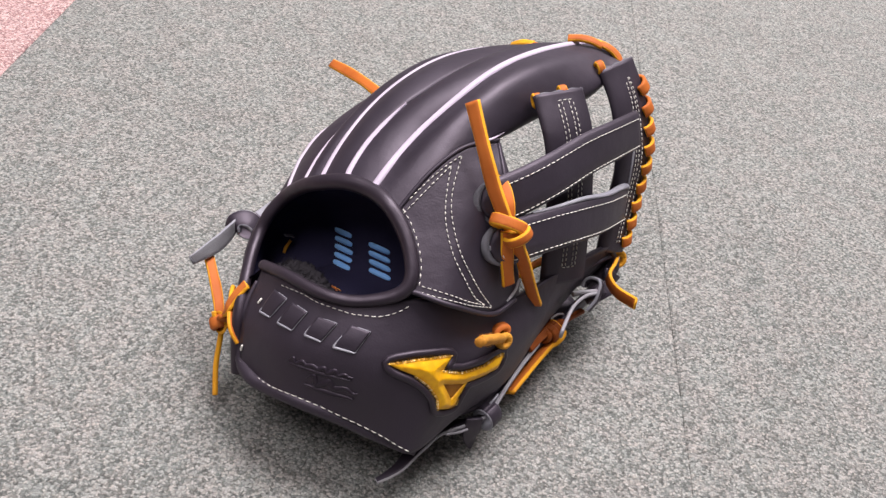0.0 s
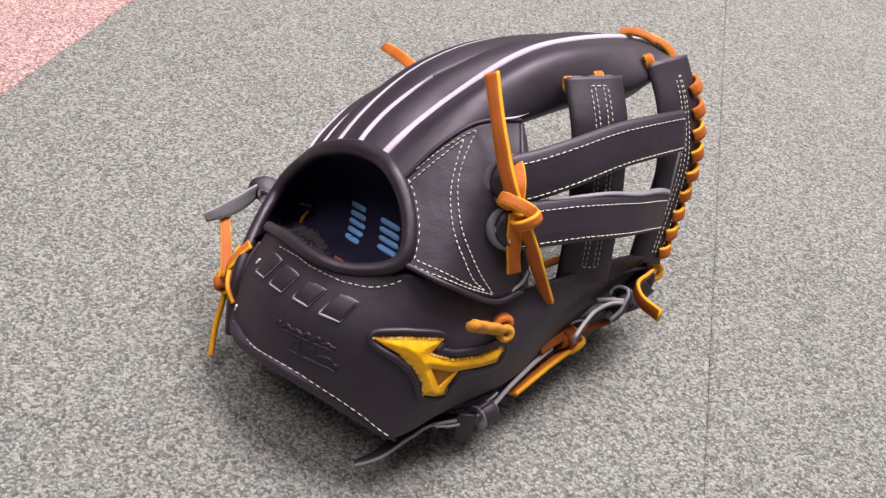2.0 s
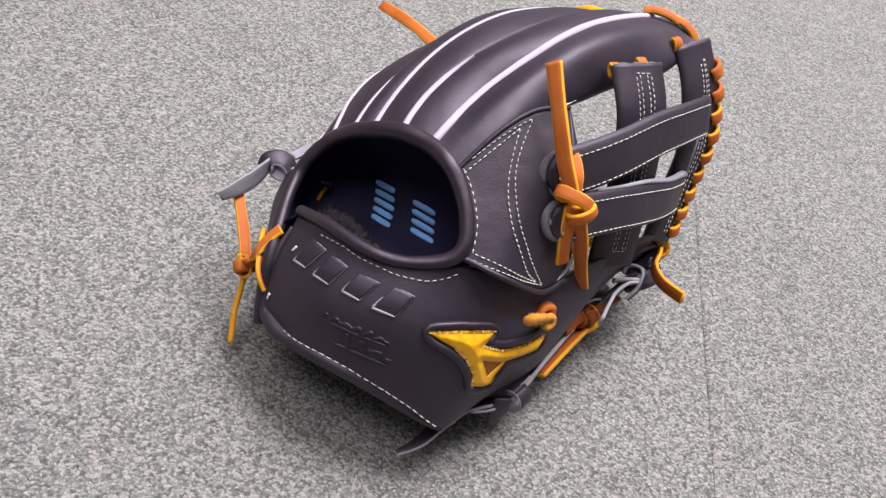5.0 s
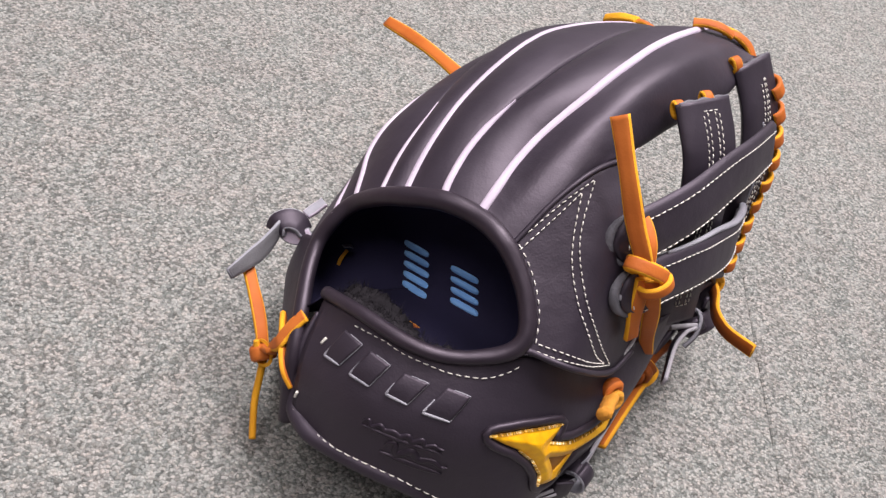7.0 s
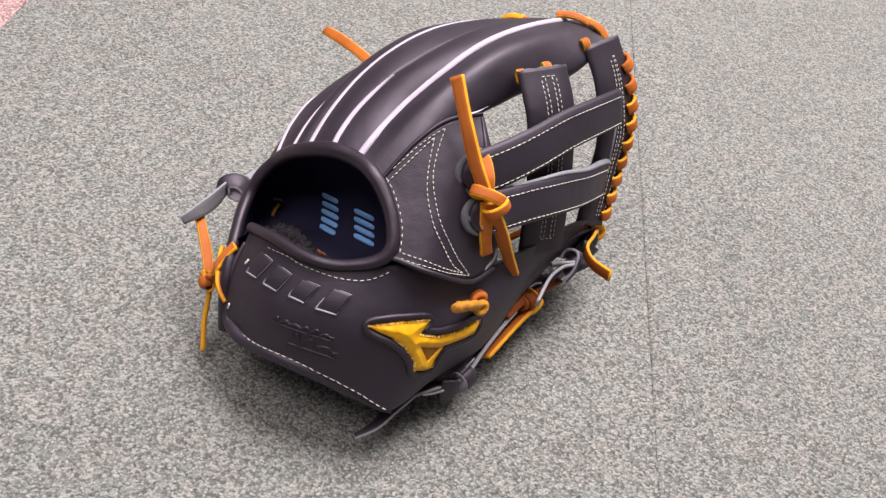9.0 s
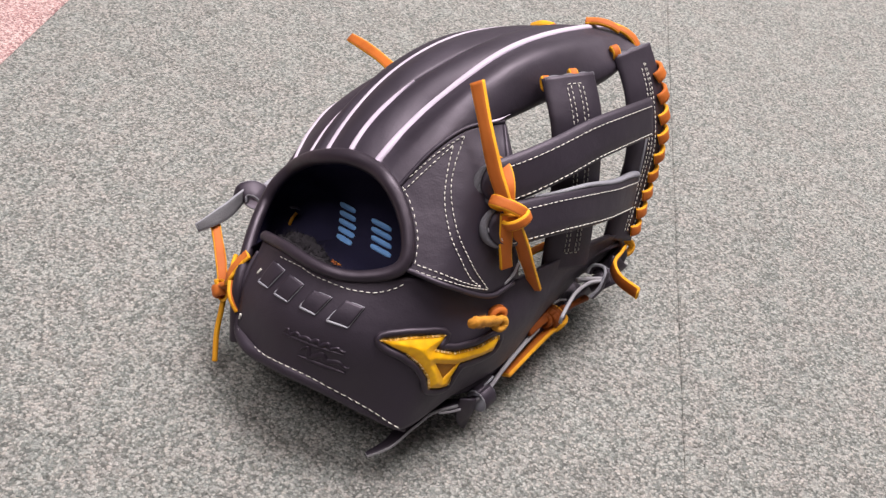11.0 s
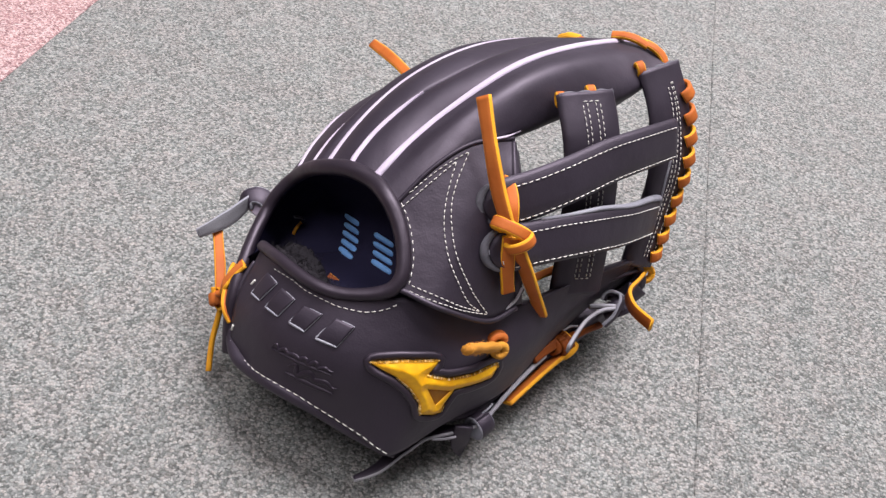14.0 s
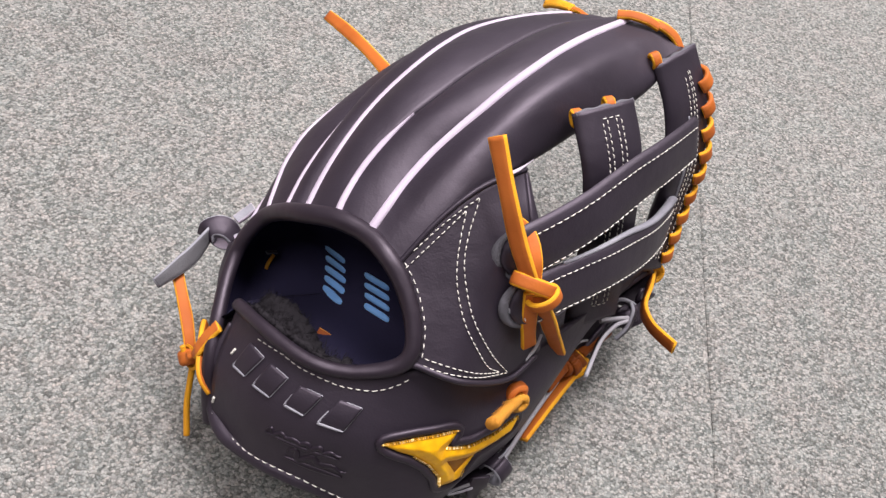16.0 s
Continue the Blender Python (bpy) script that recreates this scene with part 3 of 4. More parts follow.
# outer wall of the cuff, from the free strand of the binding down to the floor
CUFF_A = path((-0.0470, 0.3340, 0.0785), (-0.0490, 0.3225, 0.0752), (-0.0490, 0.3110, 0.0737), (-0.0492, 0.2995, 0.0720), (-0.0495, 0.2865, 0.0672), (-0.0494, 0.2760, 0.0570))
CUFF_B = path((-0.0545, 0.3480, 0.0600), (-0.0588, 0.3400, 0.0440), (-0.0582, 0.3250, 0.0360), (-0.0573, 0.3085, 0.0310), (-0.0550, 0.2910, 0.0290), (-0.0515, 0.2770, 0.0250))
CUFF_C = path((-0.0470, 0.3540, 0.0200), (-0.0500, 0.3420, 0.0050), (-0.0500, 0.3260, 0.0048), (-0.0490, 0.3090, 0.0048), (-0.0470, 0.2950, 0.0050), (-0.0440, 0.2830, 0.0060))
part("cuff_side", shell(smooth_loft((CUFF_A, CUFF_B, CUFF_C), 40, 8), 0.0025), BLACK, glove, "black leather outer wall of the cuff")

INTO = Vector((0.30, 0.60, -0.74)).normalized()
ring0 = trace(RIM[3:], 72)
bowl = []
for k in range(17):
    v = k / 16
    shrink = 1 - v ** 3.2
    swell = 1 + 0.06 * math.sin(math.pi * min(v * 1.6, 1))
    bowl.append([CUFF + (p - CUFF) * shrink * swell + INTO * 0.040 * (1 - (1 - v) ** 2.2) for p in ring0])
lining = part("lining", shell(bowl, 0.002, flip=True, closed=True), LINING, glove, "dark navy lining inside the wrist opening")
lining_tree = surface(lining)


# raised satin-stitched bars on the lining
def thread_bar(cx, cy, length, width, tilt):
    """A satin-stitched bar on the lining; cx, cy in mm across and down from the middle of the group."""
    right, down = Vector((0.80, -0.52, 0.28)).normalized(), Vector((0.25, -0.12, -0.95)).normalized()
    origin = vec((0.0095, 0.3145, 0.087)) - INTO * 0.03
    a = math.radians(tilt)
    bm = bmesh.new()
    rows = []
    for i in range(17):
        x = (i / 16 - 0.5) * length
        line = []
        for j in range(7):
            v = j / 6 - 0.5
            wid = width * (1 - 0.5 * abs(i / 8 - 1) ** 6)
            y = v * wid
            p = origin + right * (cx + x * math.cos(a) - y * math.sin(a)) * 0.001 + down * (cy + x * math.sin(a) + y * math.cos(a)) * 0.001
            hit, nn, _, _ = lining_tree.ray_cast(p, INTO)
            h = 0.0011 * max(0.0, 1 - (2 * v) ** 4) * max(0.0, 1 - (2 * (i / 16 - 0.5)) ** 12) - 0.0001
            line.append(bm.verts.new((hit or p + INTO * 0.03) - INTO * h))
        rows.append(line)
    for r0, r1 in zip(rows, rows[1:]):
        for j in range(6):
            bm.faces.new((r0[j], r0[j + 1], r1[j + 1], r1[j]))
    return part("embroidered_bar", bm, BLUE, glove, "pale blue satin-stitched bar")


for cx, cy in ((-16.2, -10.6), (-15.8, -4.4), (-15.4, 1.8), (-15.0, 8.0), (-14.6, 14.0), (8.8, -7.2), (9.2, -1.0), (9.6, 5.2), (10.0, 11.4)):
    thread_bar(cx, cy, 14.0, 4.4, 8)

# dark fleece behind the strap
FL_A = path((-0.036, 0.302, 0.082), (-0.022, 0.287, 0.092), (0.000, 0.272, 0.097), (0.014, 0.269, 0.098))
FL_B = path((-0.030, 0.311, 0.076), (-0.014, 0.300, 0.083), (0.000, 0.279, 0.088), (0.012, 0.273, 0.092))
FL_C = path((-0.026, 0.314, 0.060), (-0.010, 0.305, 0.066), (0.000, 0.281, 0.077), (0.012, 0.275, 0.084))
fl = loft((FL_A, FL_B, FL_C), (0.005, 0.004), 40, 10)
rng = random.Random(4)
bm = shell([[p + Vector((rng.uniform(-1, 1), rng.uniform(-1, 1), rng.uniform(-1, 1))) * 0.0009 for p in line] for line in fl], 0.002)
fleece = part("fleece_pad", bm, FLEECE, glove, "dark grey fleece pad behind the wrist strap")
nr = normals(fl)
bm = bmesh.new()
for _ in range(9000):
    i, j = rng.randrange(40), rng.randrange(len(fl[0]))
    p = fl[i][j] + Vector((rng.uniform(-1, 1), rng.uniform(-1, 1), rng.uniform(-1, 1))) * 0.0016
    d = (nr[i][j] * (1 if nr[i][j].z > 0 else -1) + Vector((rng.uniform(-1, 1), rng.uniform(-1, 1), rng.uniform(-1, 1))) * 0.9).normalized()
    s = d.cross(Vector((rng.uniform(-1, 1), rng.uniform(-1, 1), 0.3))).normalized() * 0.00009
    ln = rng.uniform(0.0012, 0.0042)
    bend = Vector((rng.uniform(-1, 1), rng.uniform(-1, 1), rng.uniform(-1, 1))) * ln * 0.4
    m = p + d * ln * 0.55 + bend * 0.4
    a, b, c, e, f = (bm.verts.new(q) for q in (p - s, p + s, m + s, m - s, p + d * ln + bend))
    bm.faces.new((a, b, c, e))
    bm.faces.new((e, c, f))
part("fleece_hair", bm, FLEECE, fleece, kind="stuff")

# ---- seams ----
fine = lambda ctrl, tree, n=120, lift=0.0002: drape(path(*ctrl), tree, n, lift)
stitches(*fine(((-0.0468, 0.2640, 0.0470), (-0.0400, 0.2540, 0.0500), (-0.0320, 0.2475, 0.0518), (-0.0180, 0.2390, 0.0560), (-0.0056, 0.2343, 0.0562), (0.0060, 0.2316, 0.0540), (0.0178, 0.2286, 0.0513), (0.0300, 0.2252, 0.0474), (0.0405, 0.2232, 0.0425), (0.0460, 0.2220, 0.0395)), heel_tree), pitch=0.0036, length=0.0027)
stitches(*fine(((-0.0290, 0.2808, 0.0905), (-0.0247, 0.2768, 0.0933), (-0.0169, 0.2698, 0.0975), (-0.0091, 0.2646, 0.0985), (0.0069, 0.2586, 0.0997), (0.0151, 0.2573, 0.1003), (0.0234, 0.2568, 0.1014), (0.0312, 0.2586, 0.1035), (0.0372, 0.2612, 0.1060)), heel_tree), pitch=0.0031)
rim_out = [p + (p - CUFF).normalized() * 0.0050 + Vector((0, 0, -0.0006)) for p in trace(RIM[12:16], 60, False)]
stitches(*drape(rim_out, back_tree, 60, 0.0002), pitch=0.0034)
TRI = {
    "top": ((0.0270, 0.2990, 0.1328), (0.0385, 0.3082, 0.1450), (0.0468, 0.3143, 0.1518), (0.0552, 0.3206, 0.1560)),
    "side": ((0.0552, 0.3206, 0.1560), (0.0521, 0.3062, 0.1469), (0.0526, 0.2951, 0.1382), (0.0589, 0.2819, 0.1248), (0.0685, 0.2765, 0.1095), (0.0785, 0.2764, 0.0945)),
    "foot": ((0.0785, 0.2764, 0.0945), (0.0650, 0.2680, 0.1035), (0.0505, 0.2640, 0.1110), (0.0400, 0.2625, 0.1160)),
    "top_in": ((0.0290, 0.2968, 0.1328), (0.0395, 0.3060, 0.1430), (0.0500, 0.3157, 0.1522)),
    "side_in": ((0.0500, 0.3157, 0.1522), (0.0490, 0.3012, 0.1434), (0.0504, 0.2905, 0.1345), (0.0563, 0.2789, 0.1234), (0.0660, 0.2727, 0.1070), (0.0740, 0.2742, 0.0980)),
    "foot_in": ((0.0740, 0.2742, 0.0980), (0.0625, 0.2685, 0.1060), (0.0510, 0.2660, 0.1130), (0.0405, 0.2645, 0.1180)),
}
for ctrl in TRI.values():
    stitches(*fine(ctrl, back_tree), pitch=0.0026, length=0.0019)
# hem of the back panel where it overlaps its neighbours
part("hem", sweep([line[0] for line in BP], oval(0.0011, 0.0011, 8), (0, 0.3, 1), 40), BLACK, glove)
part("hem", sweep([line[-1] for line in BP], oval(0.0013, 0.0013, 8), (0, 0.3, 1), 40), BLACK, glove)


# woven tabs on the strap
def woven_tab(tl, tr, br, bl):
    tl, tr, br, bl = (vec(p) for p in (tl, tr, br, bl))
    n = 10
    grid = []
    for i in range(n + 1):
        u = i / n
        line = []
        for j in range(n + 1):
            v = j / n
            p = tl.lerp(tr, u).lerp(bl.lerp(br, u), v)
            q, nn, _, _ = heel_tree.find_nearest(p)
            if nn.dot(FRONT) < 0:
                nn = -nn
            line.append(q + nn * (0.0003 + 0.0012 * math.sin(math.pi * (0.12 + 0.76 * v)) ** 0.7 - 0.0004 * v))
        grid.append(line)
    tab = part("woven_tab", shell(grid, 0.0014), BLACK, glove, "black leather tab woven through slits")
    corner = [grid[0][j] for j in range(5, n)] + [grid[i][n] for i in range(n + 1)]
    for e, r in ((corner, 0.0007), ([grid[n][j] for j in range(n + 1)], 0.0004), ([grid[i][0] for i in range(3, n + 1)], 0.0003)):
        pts, nrm = drape(e, heel_tree, 24, 0.0004)
        part("slit_edge", sweep(pts, oval(r, r * 0.8, 6), (0, 0.3, 1), 24, taper=lambda u: 0.3 + 0.7 * math.sin(math.pi * u) ** 0.6), SUEDE, tab, "pale raw edge of a cut slit")


woven_tab((-0.0330, 0.2792, 0.0889), (-0.0271, 0.2704, 0.0935), (-0.0327, 0.2670, 0.0808), (-0.0383, 0.2735, 0.0765))
woven_tab((-0.0232, 0.2675, 0.0942), (-0.0146, 0.2612, 0.0950), (-0.0205, 0.2564, 0.0849), (-0.0282, 0.2625, 0.0822))
woven_tab((-0.0092, 0.2573, 0.0968), (0.0015, 0.2535, 0.0973), (-0.0050, 0.2485, 0.0878), (-0.0143, 0.2520, 0.0875))
woven_tab((0.0093, 0.2528, 0.0975), (0.0190, 0.2500, 0.0972), (0.0127, 0.2440, 0.0873), (0.0018, 0.2467, 0.0868))

# two blind-stamped rows, each a wavering ridge between two fine lines
def stamped_row(start, end, count, tall, wide):
    a, b = vec(start), vec(end)
    up = Vector((0.05, 0.45, 0.9)).normalized()
    slant = (b - a).normalized()
    tall *= SCALE

    def ridge(name, ctrl, w, n):
        pts, nrm = drape(ctrl, heel_tree, n, -0.0001)
        part(name, sweep(pts, oval(w * 1.15, 0.0008, 10), (0, 0.4, 1), n, taper=lambda u: max(0.15, math.sin(math.pi * u) ** 0.5)), STAMP, glove, "bar stamped into the black leather")

    wave = []
    for k in range(count * 8 + 1):
        q = k / 8
        h = 0.5 + 0.5 * math.sin(2 * math.pi * q) * (0.55 + 0.35 * math.sin(1.7 * q + 1))
        wave.append(a.lerp(b, k / (count * 8)) + up * tall * h + slant * tall * 0.45 * h)
    ridge("stamped_bar", wave, wide, count * 16)
    ridge("stamped_bar", [a - up * tall * 0.15, a.lerp(b, 0.5) - up * tall * 0.25, b - up * tall * 0.15], wide * 0.8, 30)


stamped_row((-0.0190, 0.2490, 0.0705), (0.0130, 0.2390, 0.0740), 6, 0.0030, 0.0011)
stamped_row((-0.0105, 0.2410, 0.0648), (0.0150, 0.2335, 0.0655), 3, 0.0062, 0.0015)

for c in ((-0.0395, 0.2800, 0.0800), (-0.0465, 0.2665, 0.0560)):
    pts, nrm = drape(path(c, (c[0] - 0.0008, c[1] - 0.001, c[2] - 0.0032)), heel_tree, 6, 0.0003)
    part("eyelet_thread", sweep(pts, oval(0.0006, 0.0006, 6), (1, 0, 0), 6), THREAD, glove)

# ---- gold emblem ----
E1, E2, EN = Vector((0.907, 0.365, -0.211)), Vector((0.016, 0.471, 0.882)), Vector((0.422, -0.803, 0.422))
E_MID = vec((0.062, 0.246, 0.072))
OUTLINE = ((-31.2, 7.8), (-18.0, 10.3), (-0.5, 11.3), (-2.4, 8.2), (-5.4, 4.4), (5.6, 2.2), (19.5, 3.4), (32.2, 7.5), (32.8, 4.7), (31.0, -0.9), (22.0, -2.4), (10.2, -3.4), (6.6, -11.0), (6.6, -16.0), (2.0, -16.4), (-4.8, -15.2), (-6.2, -9.2), (-12.0, -2.0), (-18.8, 2.8), (-25.6, 5.4))
HOLE = ((-4.0, -2.2), (8.8, -3.9), (2.3, -11.4))


def on_heel(x, y, lift=0.0):
    p = E_MID + E1 * x * 0.001 + E2 * y * 0.001
    q, nn, _, _ = heel_tree.ray_cast(p + EN * 0.03, -EN)
    if q is None:
        q, nn, _, _ = heel_tree.find_nearest(p)
    if nn.dot(FRONT) < 0:
        nn = -nn
    return q + nn * lift


def subdivided(poly, step):
    out = []
    for (x0, y0), (x1, y1) in zip(poly, poly[1:] + poly[:1]):
        k = max(1, int(math.hypot(x1 - x0, y1 - y0) / step))
        out += [(x0 + (x1 - x0) * i / k, y0 + (y1 - y0) * i / k) for i in range(k)]
    return out


def edge_distance(x, y, polys):
    best = 1e9
    for poly in polys:
        for (x0, y0), (x1, y1) in zip(poly, poly[1:] + poly[:1]):
            dx, dy = x1 - x0, y1 - y0
            f = max(0, min(1, ((x - x0) * dx + (y - y0) * dy) / (dx * dx + dy * dy)))
            best = min(best, math.hypot(x - x0 - f * dx, y - y0 - f * dy))
    return best


def emblem_fill(polys, height, pad):
    """A padded shape that follows the panel; polys: outline and holes in mm."""
    bm = bmesh.new()
    for poly in polys:
        vs = [bm.verts.new((x, y, 0)) for x, y in subdivided(list(poly), 0.9)]
        for a, b in zip(vs, vs[1:] + vs[:1]):
            bm.edges.new((a, b))
    bmesh.ops.triangle_fill(bm, use_beauty=True, edges=bm.edges[:])
    for _ in range(4):
        bmesh.ops.subdivide_edges(bm, edges=[e for e in bm.edges if e.calc_length() > 1.1], cuts=1)
        bmesh.ops.triangulate(bm, faces=bm.faces[:])
        bmesh.ops.beautify_fill(bm, faces=bm.faces[:], edges=[e for e in bm.edges if not e.is_boundary])
    rim = [e for e in bm.edges if e.is_boundary]
    low = bmesh.ops.extrude_edge_only(bm, edges=rim)["geom"]
    sunk = {v for v in low if isinstance(v, bmesh.types.BMVert)}
    for v in bm.verts:
        x, y = v.co.x, v.co.y
        d = edge_distance(x, y, [list(p) for p in polys])
        v.co = on_heel(x, y, -0.0002 if v in sunk else height + pad * min(d / 5.0, 1.0))
    return bm


emblem = part("emblem", emblem_fill((OUTLINE, HOLE), 0.0010, 0.0021), GOLD, glove, "raised gold satin emblem")
part("emblem_floor", emblem_fill((HOLE,), 0.0003, 0.0), SHADED_GOLD, emblem, "recess of the emblem, its shade painted in darker gold")
# dark raised border, following the outline a little way out
pl = subdivided(list(OUTLINE), 2.0)
turning = 1 if sum(x0 * y1 - x1 * y0 for (x0, y0), (x1, y1) in zip(pl, pl[1:] + pl[:1])) > 0 else -1
ring = []
for i, (x, y) in enumerate(pl):
    (xa, ya), (xb, yb) = pl[i - 3], pl[(i + 3) % len(pl)]
    tx, ty = xb - xa, yb - ya
    ln = math.hypot(tx, ty) or 1.0
    ring.append((x + turning * ty / ln * 2.6, y - turning * tx / ln * 2.6))
pts = [on_heel(x, y, 0.0003) for x, y in ring]
pts = [(pts[i - 1] + pts[i] * 2 + pts[(i + 1) % len(pts)]) / 4 for i in range(len(pts))]
part("border", sweep(pts + pts[:1], oval(0.0018, 0.0016, 10), [tuple((pts[i % len(pts)] - pts[i - 2]).cross(EN)) for i in range(1, len(pts) + 2)], len(pts) + 1, closed=True, even=False), ROLL, emblem, "padded black leather border")

# metallic threads binding the emblem's edge
rng = random.Random(8)
bm = bmesh.new()
bind = subdivided(list(OUTLINE), 0.36)
for i, (x, y) in enumerate(bind):
    (xa, ya), (xb, yb) = bind[i - 2], bind[(i + 2) % len(bind)]
    ln = math.hypot(xb - xa, yb - ya) or 1.0
    nx, ny = turning * (yb - ya) / ln, -turning * (xb - xa) / ln
    if (ny < -0.1 and nx > -0.5) or rng.random() < 0.08:
        continue
    lean = rng.uniform(-0.35, 0.35)
    a = on_heel(x - nx * 0.30, y - ny * 0.30, 0.0016)
    out = rng.uniform(0.45, 0.75)
    c = on_heel(x + nx * out + ny * lean, y + ny * out - nx * lean, 0.0009)
    d = (c - a).normalized()
    s = d.cross(EN).normalized() * 0.00015
    h = s.cross(d).normalized() * 0.00026
    vs = [bm.verts.new(q) for q in (a - s, a + s, a + h, c - s, c + s, c + h)]
    for f in ((0, 3, 5, 2), (1, 2, 5, 4), (0, 1, 4, 3), (0, 2, 1), (3, 4, 5)):
        bm.faces.new([vs[k] for k in f])
part("metallic_thread", bm, GOLD_THREAD, emblem, "glittering gold thread round the emblem", smooth=False, kind="stuff")

# ---- web ----
class Strap:
    """A leather strap along a path; keeps its frames for the stitching."""

    def __init__(self, name, ctrl, across, width, thick=0.0038, n=60, taper=None, edge=BLACK, label=""):
        self.fr = frames(ctrl, across, n)
        up = (7, 8) if self.fr[n // 2][2].z < 0 else (4, 5)
        self.width, self.thick, self.taper = width, thick, taper or (lambda u: 1.0)
        self.ob = part(name, sweep(None, flat(width, thick, 0.45), None, n, taper=self.taper, mats=[1 if k in up else 0 for k in range(10)], fr=self.fr), [BLACK, edge], glove, label)

    def at(self, u, a, lift=0.0):
        x = u * (len(self.fr) - 1)
        i = min(int(x), len(self.fr) - 2)
        p0, t0, s0, w0 = self.fr[i]
        p1, t1, s1, w1 = self.fr[i + 1]
        f = x - i
        return p0.lerp(p1, f) + s0.lerp(s1, f) * a + w0.lerp(w1, f) * (self.thick / 2 + lift), w0.lerp(w1, f)

    def seam(self, a0, a1, u0=0.0, u1=1.0, **kw):
        pts, nrm = zip(*[self.at(u0 + (u1 - u0) * i / 60, a0 + (a1 - a0) * i / 60, 0.0002) for i in range(61)])
        return stitches(list(pts), list(nrm), parent=self.ob, **kw)


def tongue(u):
    return max(0.12, math.sqrt(max(0.0, 1 - (1 - min(u / 0.11, 1)) ** 2)))


col_a = Strap("web_column", path((0.1062, 0.3712, 0.1672), (0.1150, 0.3545, 0.1500), (0.1217, 0.3425, 0.1215), (0.1252, 0.3340, 0.0970), (0.1272, 0.3220, 0.0730)), (0.82, 0.57, 0.01), 0.0318, 0.0055)
col_b = Strap("web_column", path((0.149, 0.424, 0.159), (0.161, 0.411, 0.140), (0.1685, 0.396, 0.115), (0.169, 0.386, 0.090), (0.167, 0.368, 0.058)), (0.75, 0.65, 0.0), 0.0290, 0.0048, taper=lambda u: 1 - 0.30 * max(0.0, u - 0.45))
strap_1 = Strap("web_strap", path((0.0665, 0.3032, 0.1390), (0.0765, 0.3072, 0.1406), (0.0900, 0.3165, 0.1418), (0.1060, 0.3293, 0.1440), (0.1262, 0.3500, 0.1443), (0.1437, 0.3685, 0.1415), (0.1600, 0.3876, 0.1368), (0.1645, 0.3932, 0.1350)), [(0.25, -0.45, -0.85), (0.28, -0.46, -0.84), (0.28, -0.46, -0.84), (0.27, -0.50, -0.82), (0.27, -0.48, -0.84), (0.27, -0.45, -0.86), (0.27, -0.43, -0.86), (0.27, -0.43, -0.86)], 0.0226, 0.0042, taper=lambda u: tongue(u) * (1 - 0.06 * u))
strap_2 = Strap("web_strap", path((0.0732, 0.2893, 0.1243), (0.0830, 0.2945, 0.1238), (0.0960, 0.3041, 0.1218), (0.1110, 0.3147, 0.1198), (0.1250, 0.3262, 0.1157), (0.1450, 0.3460, 0.1068), (0.1580, 0.3630, 0.0985), (0.1680, 0.3790, 0.0890)), [(0.3, -0.42, -0.84), (0.34, -0.41, -0.84), (0.34, -0.42, -0.84), (0.22, -0.48, -0.84), (0.15, -0.52, -0.82), (0.02, -0.56, -0.80), (0.05, -0.5, -0.85), (0.1, -0.4, -0.9)], 0.0216, 0.0040, taper=tongue, edge=SUEDE)
SG = 1 if col_a.fr[0][2].x > 0 else -1
for a, u0, u1 in ((-0.0042, 0.06, 0.91), (-0.0018, 0.05, 0.91), (0.0028, 0.05, 0.91), (0.0052, 0.06, 0.91)):
    col_a.seam(a * SG, a * SG, u0, u1, pitch=0.0027, length=0.0019)
col_a.seam(-0.0042 * SG, 0.0052 * SG, 0.047, 0.050, pitch=0.0027)
col_a.seam(-0.0042 * SG, 0.0052 * SG, 0.912, 0.912, pitch=0.0027)
SG = 1 if col_b.fr[0][2].x > 0 else -1
for a0, a1, u0 in ((0.000, 0.001, 0.10), (0.0025, 0.0035, 0.08), (0.0035, 0.0085, 0.08)):
    col_b.seam(a0 * SG, a1 * SG, u0, 0.95, pitch=0.0027, length=0.0019)
for st in (strap_1, strap_2):
    up = 1 if st.fr[30][2].z > 0 else -1
    for k in (up * (st.width / 2 - 0.0046), up * (0.0024 - st.width / 2)):
        st.seam(k, k * st.taper(0.98), 0.09, 0.985, pitch=0.0033, length=0.0024)
    pts, nrm = zip(*[st.at(0.045 + 0.03 * abs(i / 20 - 0.5) ** 2, (i / 20 - 0.5) * st.width * 0.66, 0.0002) for i in range(21)])
    stitches(list(pts), list(nrm), parent=st.ob, pitch=0.0031)
    # raw leather showing round the rounded end
    pts = []
    for i in range(21):
        k = (i / 20 - 0.5) * 1.84
        pts.append(st.at(0.11 * (1 - math.sqrt(1 - k * k)) - 0.012, k * st.width / 2, -0.0024)[0])
    part("raw_edge", sweep(pts, oval(0.0022, 0.0017, 8), (0.9, 0.3, 0.2), 24, taper=lambda u: (0.25 + 0.75 * math.sin(math.pi * u), 0.5 + 0.5 * math.sin(math.pi * u))), EDGE_GREY, st.ob, "grey raw leather edge")

# raw upper edge of the lower strap, widening towards its end
SG = 1 if strap_2.fr[30][2].z > 0 else -1
pts = [strap_2.at(0.22 + 0.78 * i / 30, SG * (strap_2.width / 2 - 0.0001 - 0.0004 * math.sin(13 * i / 30)), -0.0014)[0] for i in range(31)]
part("raw_edge", sweep(pts, oval(0.0023, 0.0016, 8), (0.2, -0.9, 0.3), 31, taper=lambda u: (0.30 + 0.70 * u, 0.55 + 0.45 * u)), SUEDE, strap_2.ob, "grey raw leather edge")
